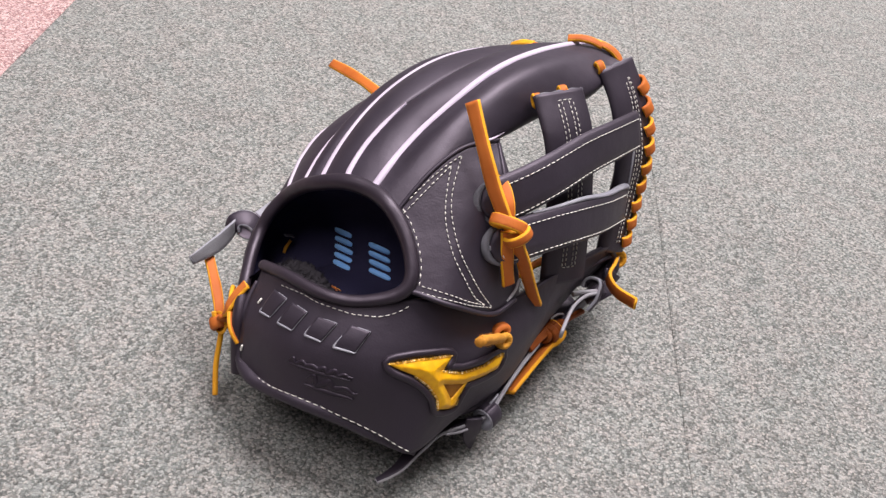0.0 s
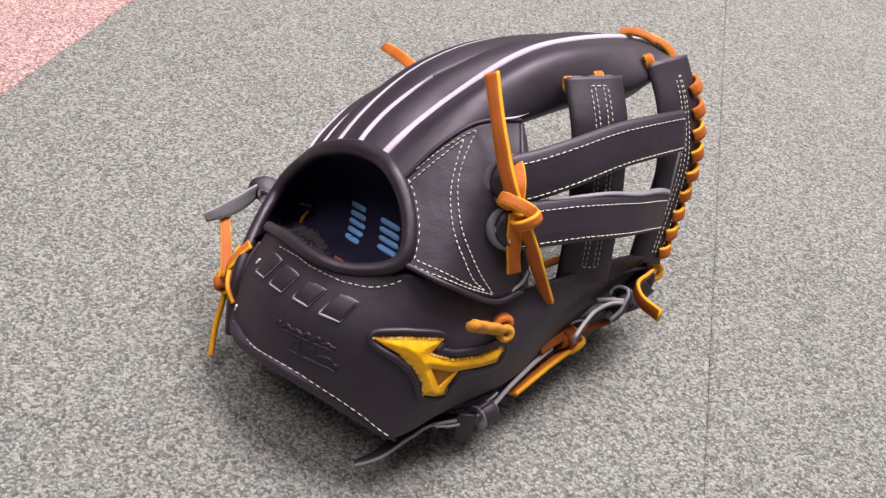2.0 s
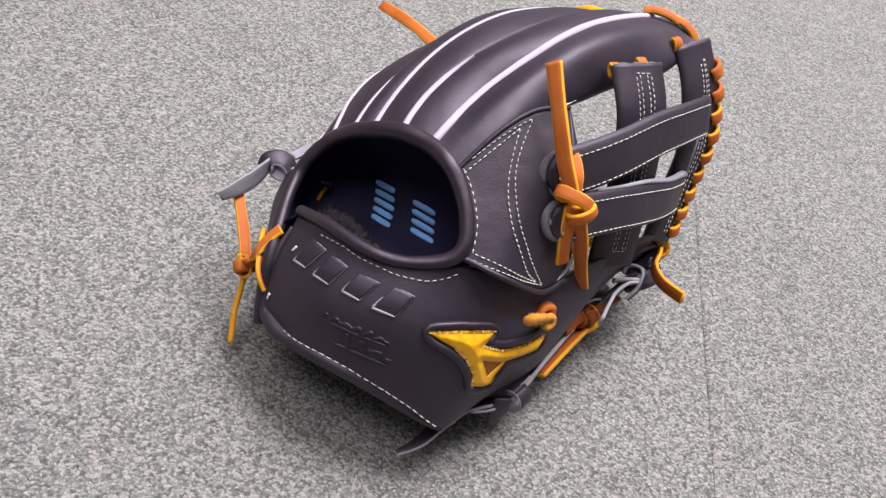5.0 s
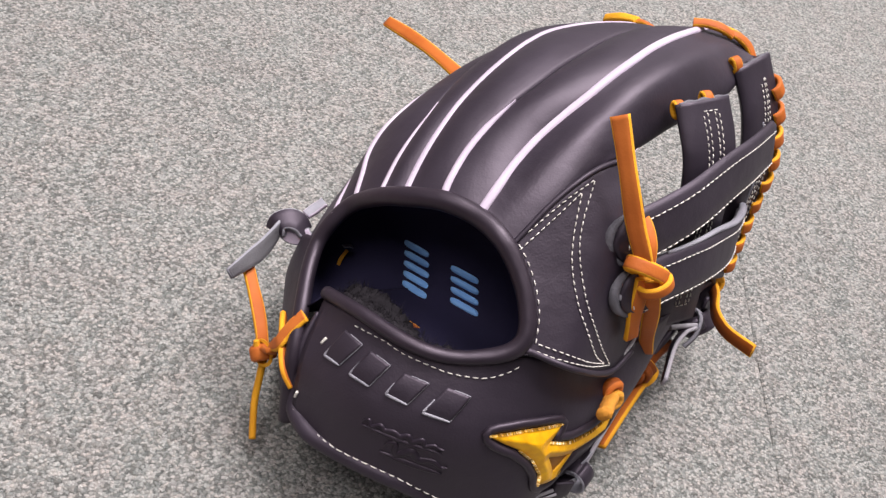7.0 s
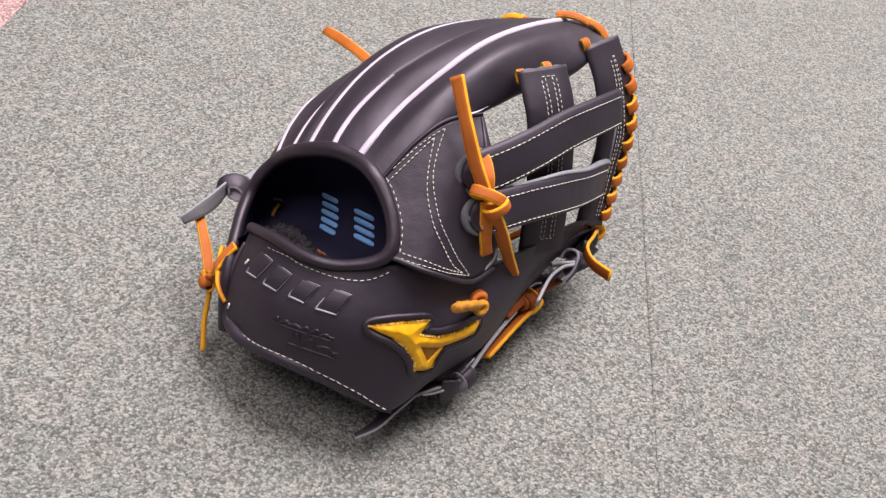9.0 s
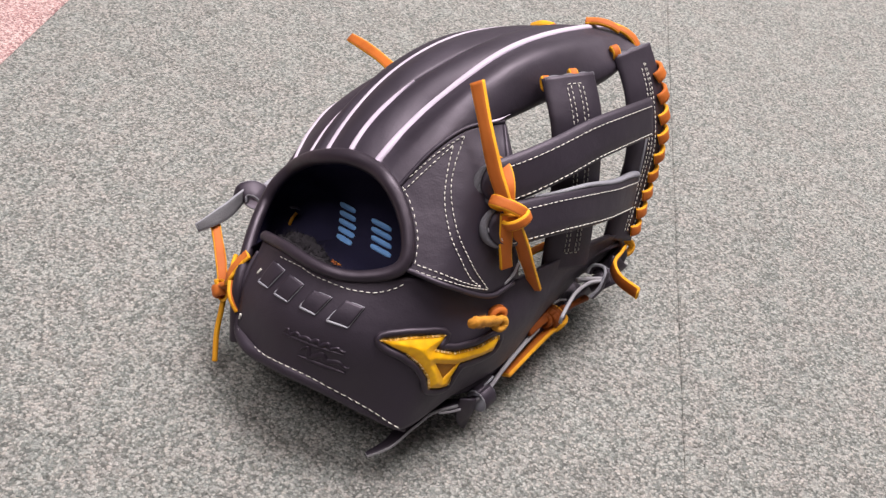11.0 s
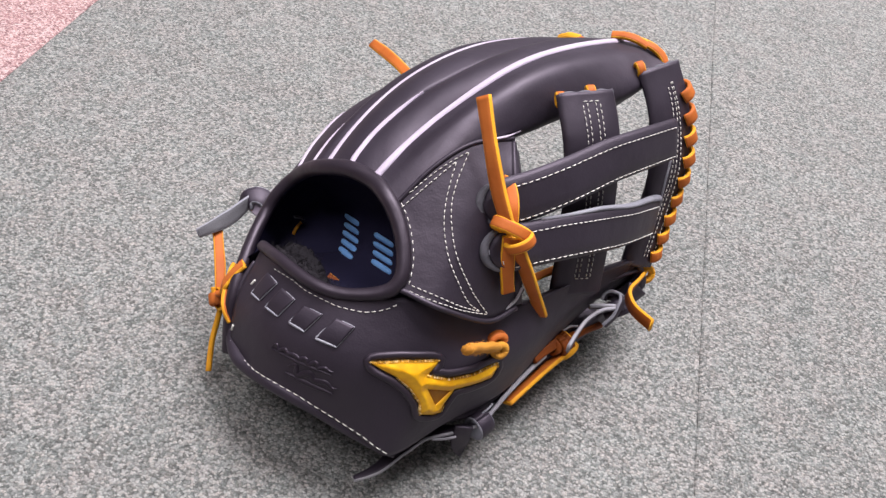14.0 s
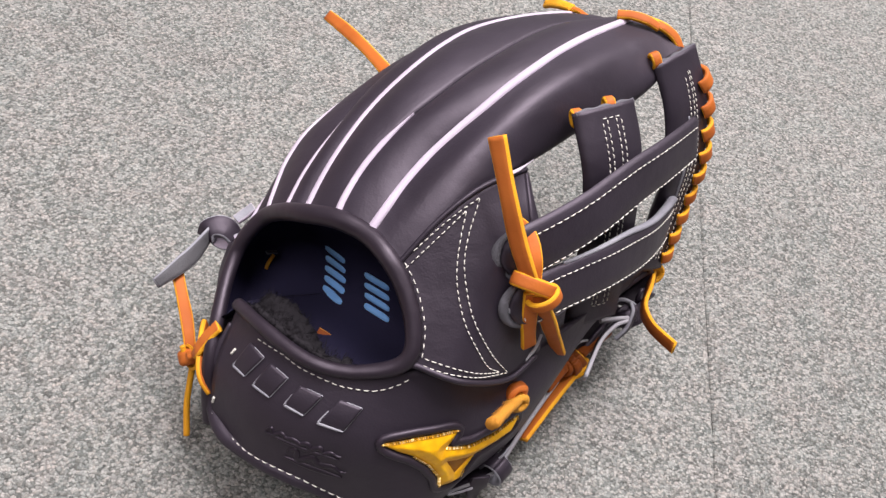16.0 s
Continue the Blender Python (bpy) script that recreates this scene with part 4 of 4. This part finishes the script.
# slit through which the straps pass
SG = 1 if col_b.fr[0][2].x > 0 else -1
pts = [col_b.at(0.26 + 0.52 * i / 30, SG * (-0.0015 + 0.0012 * math.sin(9 * i / 30)), 0.0002)[0] for i in range(31)]
part("slit_edge", sweep(pts, oval(0.0009, 0.0006, 6), (0.75, 0.65, 0.0), 31, taper=lambda u: 0.4 + 0.6 * math.sin(math.pi * u)), SUEDE, col_b.ob, "pale raw edge of a cut slit")

# raw leather along the upper ends of the columns
for col in (col_a, col_b):
    half = col.width / 2 - 0.001
    pts = [col.at(0.004 + 0.003 * math.sin(0.7 * i), (i / 15 - 1) * half, -0.0016)[0] for i in range(31)]
    part("raw_edge", sweep(pts, oval(0.0010, 0.0011, 8), (0.1, -0.6, 0.75), 31, taper=lambda u: 0.5 + 0.5 * math.sin(math.pi * u)), EDGE_GREY, col.ob, "grey raw leather edge")

# lacing round the outer edge of the web
SG = 1 if col_b.fr[0][2].x > 0 else -1
for k in range(9):
    u = 0.145 + 0.096 * k
    rim = SG * 0.0143 * col_b.taper(u)
    p, w = col_b.at(u, rim, -0.0024)
    q, _ = col_b.at(min(u + 0.04, 1), rim, -0.0024)
    along = (q - p).normalized()
    out = col_b.fr[int(u * 59)][2] * SG
    # a flat pad on the face, then a turn over the edge to the back
    ctrl = [p - out * 0.0058 + w * 0.0030 + along * 0.0034, p - out * 0.0036 + w * 0.0044 + along * 0.0024, p - out * 0.0008 + w * 0.0042 + along * 0.0006, p + out * 0.0008 + w * 0.0024 - along * 0.0016, p + out * 0.0010 - w * 0.0008 - along * 0.0036, p - out * 0.0004 - w * 0.0040 - along * 0.0054, p - out * 0.0040 - w * 0.0052 - along * 0.0064]
    fr = frames(ctrl, tuple(along + out * 0.35), 24, away=p - out * 0.004)
    raw = (3, 4, 5, 6) if fr[12][2].z > 0 else (6, 7, 8, 9)
    wide = lambda v: 1.0 if v < 0.35 else max(0.62, 1.0 - 1.1 * (v - 0.35))
    part("edge_lace", sweep(None, flat(0.0064, 0.0022, 0.25), None, 24, taper=wide, mats=[1 if q in raw and k > 1 else 0 for q in range(10)], fr=fr), [ORANGE, YELLOW], glove, "orange lace wrapped over the web edge")

# laces between finger and web
lace(path((0.1225, 0.4475, 0.1590), (0.1290, 0.4455, 0.1612), (0.1360, 0.4430, 0.1618), (0.1430, 0.4410, 0.1600)), 35, width=0.0042, thick=0.0022)
lace(path((0.1385, 0.4445, 0.1600), (0.1450, 0.4410, 0.1605), (0.1515, 0.4385, 0.1580), (0.1560, 0.4350, 0.1535)), 40, width=0.0042, thick=0.0022)
lace(path((0.1270, 0.4490, 0.1590), (0.1380, 0.4445, 0.1608), (0.1470, 0.4420, 0.1598), (0.1545, 0.4385, 0.1555)), 40, width=0.0036, thick=0.0022, mats=[YELLOW, YELLOW])
lace(path((0.0985, 0.5010, 0.1190), (0.1010, 0.4960, 0.1238), (0.1040, 0.4890, 0.1290), (0.1085, 0.4810, 0.1335)), 45, width=0.0046, thick=0.0026, mats=[YELLOW, YELLOW])
lace(path((0.1060, 0.4860, 0.1300), (0.1110, 0.4780, 0.1350), (0.1150, 0.4720, 0.1365)), 45, width=0.0026, thick=0.0020)
for c, d in (((0.0945, 0.3640, 0.1648), (-0.3, 0.77, 0.57)), ((0.1093, 0.3735, 0.1660), (-0.3, 0.77, 0.57)), ((0.1380, 0.4165, 0.1595), (-0.46, 0.5, 0.73))):
    loop(c, d, (0.1, -0.60, 0.75), 0.0030, 0.0020, width=0.0046, thick=0.0018)

# ---- tied laces ----
BLK = [BLACK, SUEDE]
YEL = [YELLOW, YELLOW]
PALE = [BLACK, PALE_EDGE]
DARK = [BLACK, BLACK]
AMBER = [ORANGE, ORANGE]
# long lace through the strap ends
lace(path((0.0562, 0.3312, 0.1806), (0.0637, 0.3165, 0.1660), (0.0712, 0.3045, 0.1515), (0.0768, 0.2972, 0.1430), (0.0805, 0.2945, 0.1365)), -28, width=0.0068, label="long orange leather lace end")
lace(path((0.0720, 0.3220, 0.1420), (0.0768, 0.3120, 0.1475), (0.0798, 0.3020, 0.1445), (0.0815, 0.2960, 0.1372)), 10, width=0.0056)
lace(path((0.0845, 0.2925, 0.1335), (0.0880, 0.2915, 0.1260), (0.0930, 0.2928, 0.1148), (0.0985, 0.2955, 0.1012), (0.1040, 0.2985, 0.0880), (0.1095, 0.2996, 0.0750)), -22, width=0.0064)
lace(path((0.0815, 0.2935, 0.1325), (0.0828, 0.2905, 0.1230), (0.0848, 0.2878, 0.1133), (0.0873, 0.2852, 0.1036)), [15, 22, 28, 30], width=0.0064)
loop((0.0812, 0.2950, 0.1362), (0.97, -0.12, -0.22), (-0.1, -0.6, 0.8), 0.0080, 0.0043, width=0.0060)
loop((0.0868, 0.2925, 0.1312), (0.8, 0.3, 0.45), (0.3, -0.8, 0.4), 0.0060, 0.0050, width=0.0050)
# stub at the emblem
STUB = path((0.0727, 0.2497, 0.0988), (0.0778, 0.2570, 0.0915), (0.0835, 0.2650, 0.0835), (0.0885, 0.2715, 0.0765))
part("lace_stub", sweep(STUB, flat(0.0066, 0.0046, 0.3), (0.2, -0.3, 0.9), 24, taper=lambda u: (0.92 + 0.10 * math.sin(11 * u), 0.9 + 0.08 * math.sin(17 * u + 1))), FRAY, glove, "frayed yellow lace stub")
loop((0.0880, 0.2752, 0.0780), (0.8, 0.5, 0.1), (0.0, 0.4, 0.9), 0.0034, 0.0026, width=0.0054, thick=0.0036, mats=[BROWN, ORANGE])
loop((0.0900, 0.2722, 0.0742), (0.8, 0.4, -0.2), (0.1, 0.5, 0.8), 0.0030, 0.0028, width=0.0052, thick=0.0036, mats=[FRAY, FRAY])
rng = random.Random(12)
bm = bmesh.new()
for _ in range(260):
    u, a = rng.random(), rng.uniform(0, 6.28)
    q = spline(STUB, u)
    side, up = Vector((0.35, -0.55, 0.1)).normalized(), Vector((0.0, 0.2, 0.95)).normalized()
    d = side * math.cos(a) + up * math.sin(a)
    root = q + d * 0.0028
    tip = root + d * rng.uniform(0.0001, 0.0004) + Vector((rng.uniform(-1, 1), rng.uniform(-1, 1), rng.uniform(-1, 1))) * 0.0006
    w = (tip - root).cross(FRONT).normalized() * 0.00010
    bm.faces.new([bm.verts.new(v) for v in (root - w, root + w, tip)])
part("frayed_fibre", bm, FRAY, glove, kind="stuff")
# thumb tip
loop((0.1762, 0.3725, 0.0480), (0.9, 0.3, 0.1), (-0.1, 0.5, 0.8), 0.0046, 0.0044, width=0.0036, thick=0.0028, mats=YEL)
loop((0.1770, 0.3735, 0.0470), (0.9, 0.1, -0.3), (0.3, 0.5, 0.8), 0.0034, 0.0030, width=0.0046, mats=YEL)
edge_lace(path((0.1765, 0.3735, 0.0505), (0.1690, 0.3560, 0.0600), (0.1610, 0.3390, 0.0672), (0.1630, 0.3270, 0.0690), (0.1704, 0.3135, 0.0745)), [95, 98, 112, 140, 148], width=0.0070, thick=0.0020, mats=[BROWN, YELLOW], label="orange lace end with a yellow edge")
# black knot at the thumb
loop((0.1630, 0.3470, 0.0425), (0.8, 0.5, 0.2), (0.1, -0.5, 0.8), 0.0072, 0.0060, width=0.0095, thick=0.0020, mats=DARK)
loop((0.1590, 0.3440, 0.0420), (0.3, -0.2, 0.9), (0.8, 0.4, 0.1), 0.0066, 0.0050, width=0.0065, thick=0.0018, mats=DARK)
edge_lace(path((0.1500, 0.3470, 0.0455), (0.1512, 0.3498, 0.0482), (0.1550, 0.3510, 0.0500), (0.1605, 0.3495, 0.0500), (0.1665, 0.3480, 0.0465)), 115, width=0.0055, thick=0.0022, mats=BLK)
edge_lace(path((0.1592, 0.3490, 0.0508), (0.1592, 0.3435, 0.0522), (0.1580, 0.3385, 0.0512), (0.1562, 0.3345, 0.0465), (0.1520, 0.3310, 0.0410)), 70, width=0.0050, thick=0.0020, mats=BLK)
edge_lace(path((0.1423, 0.3361, 0.0494), (0.1500, 0.3375, 0.0505), (0.1577, 0.3392, 0.0505)), 100, width=0.0050, thick=0.0025, mats=PALE)
lace(path((0.1640, 0.3540, 0.0520), (0.1690, 0.3580, 0.0470), (0.1735, 0.3600, 0.0420), (0.1760, 0.3620, 0.0385)), 0, width=0.0070, thick=0.0020, mats=DARK)
# black lace along the thumb and heel edge
edge_lace(path((0.1577, 0.3380, 0.0500), (0.1490, 0.3322, 0.0528), (0.1403, 0.3222, 0.0545), (0.1345, 0.3110, 0.0552), (0.1299, 0.3000, 0.0546)), 85, width=0.0062, thick=0.0019, mats=PALE)
edge_lace(path((0.1215, 0.3053, 0.0352), (0.1150, 0.2958, 0.0348), (0.1080, 0.2852, 0.0332), (0.1015, 0.2750, 0.0308), (0.0975, 0.2685, 0.0282), (0.0935, 0.2620, 0.0256)), 105, width=0.0062, thick=0.0023, mats=PALE)
edge_lace(path((0.1305, 0.3262, 0.0350), (0.1350, 0.3300, 0.0355), (0.1395, 0.3319, 0.0347)), 100, width=0.0040, thick=0.0013, mats=PALE)
# knot at the heel and its long end
loop((0.0905, 0.2590, 0.0240), (0.0, 0.0, 1.0), (0.78, -0.62, 0.0), 0.0066, 0.0056, width=0.0092, thick=0.0014, mats=BLK)
edge_lace(path((0.0950, 0.2660, 0.0350), (0.0930, 0.2632, 0.0340), (0.0905, 0.2610, 0.0320)), 110, width=0.0040, thick=0.0012, mats=BLK)
lace(path((0.0820, 0.2520, 0.0300), (0.0815, 0.2500, 0.0240), (0.0825, 0.2500, 0.0150), (0.0850, 0.2530, 0.0070)), 30, width=0.0095, thick=0.0018, mats=DARK)
edge_lace(path((0.0890, 0.2552, 0.0275), (0.0845, 0.2525, 0.0272), (0.0788, 0.2487, 0.0265), (0.0710, 0.2454, 0.0260), (0.0633, 0.2418, 0.0250), (0.0542, 0.2326, 0.0230), (0.0456, 0.2229, 0.0200), (0.0385, 0.2186, 0.0180), (0.0319, 0.2160, 0.0165)), [105, 110, 120, 125, 130, 135, 140, 142, 145], width=0.0110, thick=0.0018, mats=PALE, label="black lace end with a pale raw edge", n=50, point=0.75)
edge_lace(path((0.0790, 0.2475, 0.0255), (0.0735, 0.2452, 0.0250), (0.0670, 0.2430, 0.0255)), 115, width=0.0040, thick=0.0014, mats=PALE)
# orange knot under the thumb
TAN = [BROWN, BROWN]
loop((0.1300, 0.3180, 0.0305), (0.1, -0.2, 1.0), (0.75, -0.62, 0.0), 0.0052, 0.0046, width=0.0050, thick=0.0024, mats=TAN)
loop((0.1265, 0.3150, 0.0315), (0.35, 0.1, 0.9), (0.70, -0.70, 0.0), 0.0034, 0.0030, width=0.0050, thick=0.0026, mats=TAN)
loop((0.1335, 0.3220, 0.0305), (-0.3, -0.2, 0.9), (0.72, -0.65, 0.0), 0.0056, 0.0046, width=0.0048, thick=0.0022, mats=[BROWN, YELLOW])
loop((0.1360, 0.3190, 0.0260), (0.6, 0.6, 0.5), (0.3, -0.6, 0.7), 0.0054, 0.0042, width=0.0036, thick=0.0024, mats=YEL)
edge_lace(path((0.1385, 0.3185, 0.0270), (0.1310, 0.3085, 0.0280), (0.1225, 0.2970, 0.0280), (0.1140, 0.2850, 0.0275), (0.1062, 0.2739, 0.0269)), 128, width=0.0074, thick=0.0026, label="orange lace end under the thumb")
lace(path((0.1290, 0.3190, 0.0340), (0.1215, 0.3085, 0.0365), (0.1140, 0.2985, 0.0380)), 20, width=0.0046, mats=TAN)
lace(path((0.1360, 0.3250, 0.0310), (0.1425, 0.3320, 0.0300), (0.1485, 0.3380, 0.0285), (0.1545, 0.3440, 0.0260)), 40, width=0.0050, mats=TAN)
# pale hem under the end of the back panel
edge_lace(path((0.0836, 0.2799, 0.0910), (0.0893, 0.2850, 0.0930), (0.0928, 0.2898, 0.0950), (0.0947, 0.2951, 0.0980)), 100, width=0.0040, thick=0.0018, mats=PALE)
# pocket lace seen under the lower strap
lace(path((0.1000, 0.3200, 0.0760), (0.1090, 0.3260, 0.0790), (0.1180, 0.3330, 0.0790)), 10, width=0.0040)
# lace standing at the far side
lace(path((-0.0251, 0.5020, 0.0855), (-0.0130, 0.4840, 0.0920), (0.0000, 0.4640, 0.0980), (0.0150, 0.4400, 0.1030)), 15, width=0.0064, label="orange lace end standing off the little finger")
# orange lace at the strap's end
lace(path((-0.0765, 0.3304, 0.0530), (-0.0725, 0.3205, 0.0510), (-0.0685, 0.3105, 0.0480), (-0.0655, 0.3015, 0.0450), (-0.0636, 0.2945, 0.0410)), [8, 12, 10, 8, 0], width=0.0054, label="upright orange lace end beside the wrist strap")
edge_lace(path((-0.0622, 0.2920, 0.0370), (-0.0628, 0.2850, 0.0300), (-0.0632, 0.2765, 0.0220), (-0.0616, 0.2644, 0.0119)), 88, width=0.0050, thick=0.0027, mats=YEL)
loop((-0.0632, 0.2935, 0.0405), (1.0, 0.3, 0.2), (0.0, -0.5, 0.8), 0.0040, 0.0038, width=0.0070, thick=0.0030, mats=AMBER)
loop((-0.0634, 0.2927, 0.0412), (0.95, -0.75, 0.75), (0.1, -0.6, -0.8), 0.0058, 0.0052, width=0.0015, thick=0.0016, mats=YEL)
edge_lace(path((-0.0665, 0.2940, 0.0480), (-0.0652, 0.2915, 0.0445), (-0.0645, 0.2905, 0.0415)), 90, width=0.0030, thick=0.0024, mats=YEL)
edge_lace(path((-0.0462, 0.2905, 0.0748), (-0.0497, 0.2880, 0.0712), (-0.0532, 0.2850, 0.0665), (-0.0568, 0.2825, 0.0610), (-0.0605, 0.2880, 0.0515)), [130, 128, 125, 118, 110], width=0.0062, thick=0.0024)
edge_lace(path((-0.0574, 0.3020, 0.0630), (-0.0574, 0.2955, 0.0640), (-0.0568, 0.2880, 0.0640), (-0.0556, 0.2785, 0.0620), (-0.0535, 0.2725, 0.0588), (-0.0495, 0.2690, 0.0535)), [62, 52, 44, 38, 36, 40], width=0.0060, thick=0.0024)
lace(path((-0.0590, 0.2870, 0.0540), (-0.0605, 0.2900, 0.0480), (-0.0632, 0.2935, 0.0425)), 30, width=0.0060, mats=AMBER)
# black lace tied at the wrist
edge_lace(path((-0.0660, 0.3545, 0.0625), (-0.0690, 0.3490, 0.0630), (-0.0738, 0.3400, 0.0622), (-0.0795, 0.3310, 0.0612), (-0.0852, 0.3210, 0.0618)), [45, 28, 16, 10, 10], width=0.0082, thick=0.0016, mats=[GREY_LEATHER, SUEDE], label="grey suede end of a black lace", n=40, point=0.4)
lace(path((-0.0672, 0.3530, 0.0560), (-0.0664, 0.3548, 0.0605), (-0.0620, 0.3565, 0.0622), (-0.0570, 0.3565, 0.0610), (-0.0530, 0.3545, 0.0570)), [40, 34, 30, 34, 40], width=0.0100, thick=0.0026, mats=[BLACK, SUEDE], label="black lace knotted at the wrist")
lace(path((-0.0632, 0.3530, 0.0565), (-0.0590, 0.3518, 0.0545), (-0.0545, 0.3518, 0.0548), (-0.0500, 0.3530, 0.0580)), [10, 0, 0, 10], width=0.0062, thick=0.0022, mats=[WELT, SUEDE])
lace(path((-0.0540, 0.3630, 0.0600), (-0.0510, 0.3660, 0.0610), (-0.0460, 0.3700, 0.0640)), 40, width=0.0050, mats=[SUEDE, WELT])
# bits seen inside the wrist opening
lace(path((-0.0350, 0.3400, 0.0535), (-0.0342, 0.3420, 0.0560), (-0.0328, 0.3440, 0.0580), (-0.0318, 0.3455, 0.0590)), 20, width=0.0016, thick=0.0011, mats=[FRAY, YELLOW])
lace(path((-0.0345, 0.3400, 0.0680), (-0.0320, 0.3420, 0.0665), (-0.0300, 0.3435, 0.0645)), 60, width=0.0022, thick=0.0007, mats=[BLACK, EDGE_GREY])
lace(path((-0.004, 0.2963, 0.0748), (0.0001, 0.2945, 0.0737), (0.0043, 0.2924, 0.0725)), 20, width=0.0036, thick=0.0018, mats=[BROWN, FRAY])
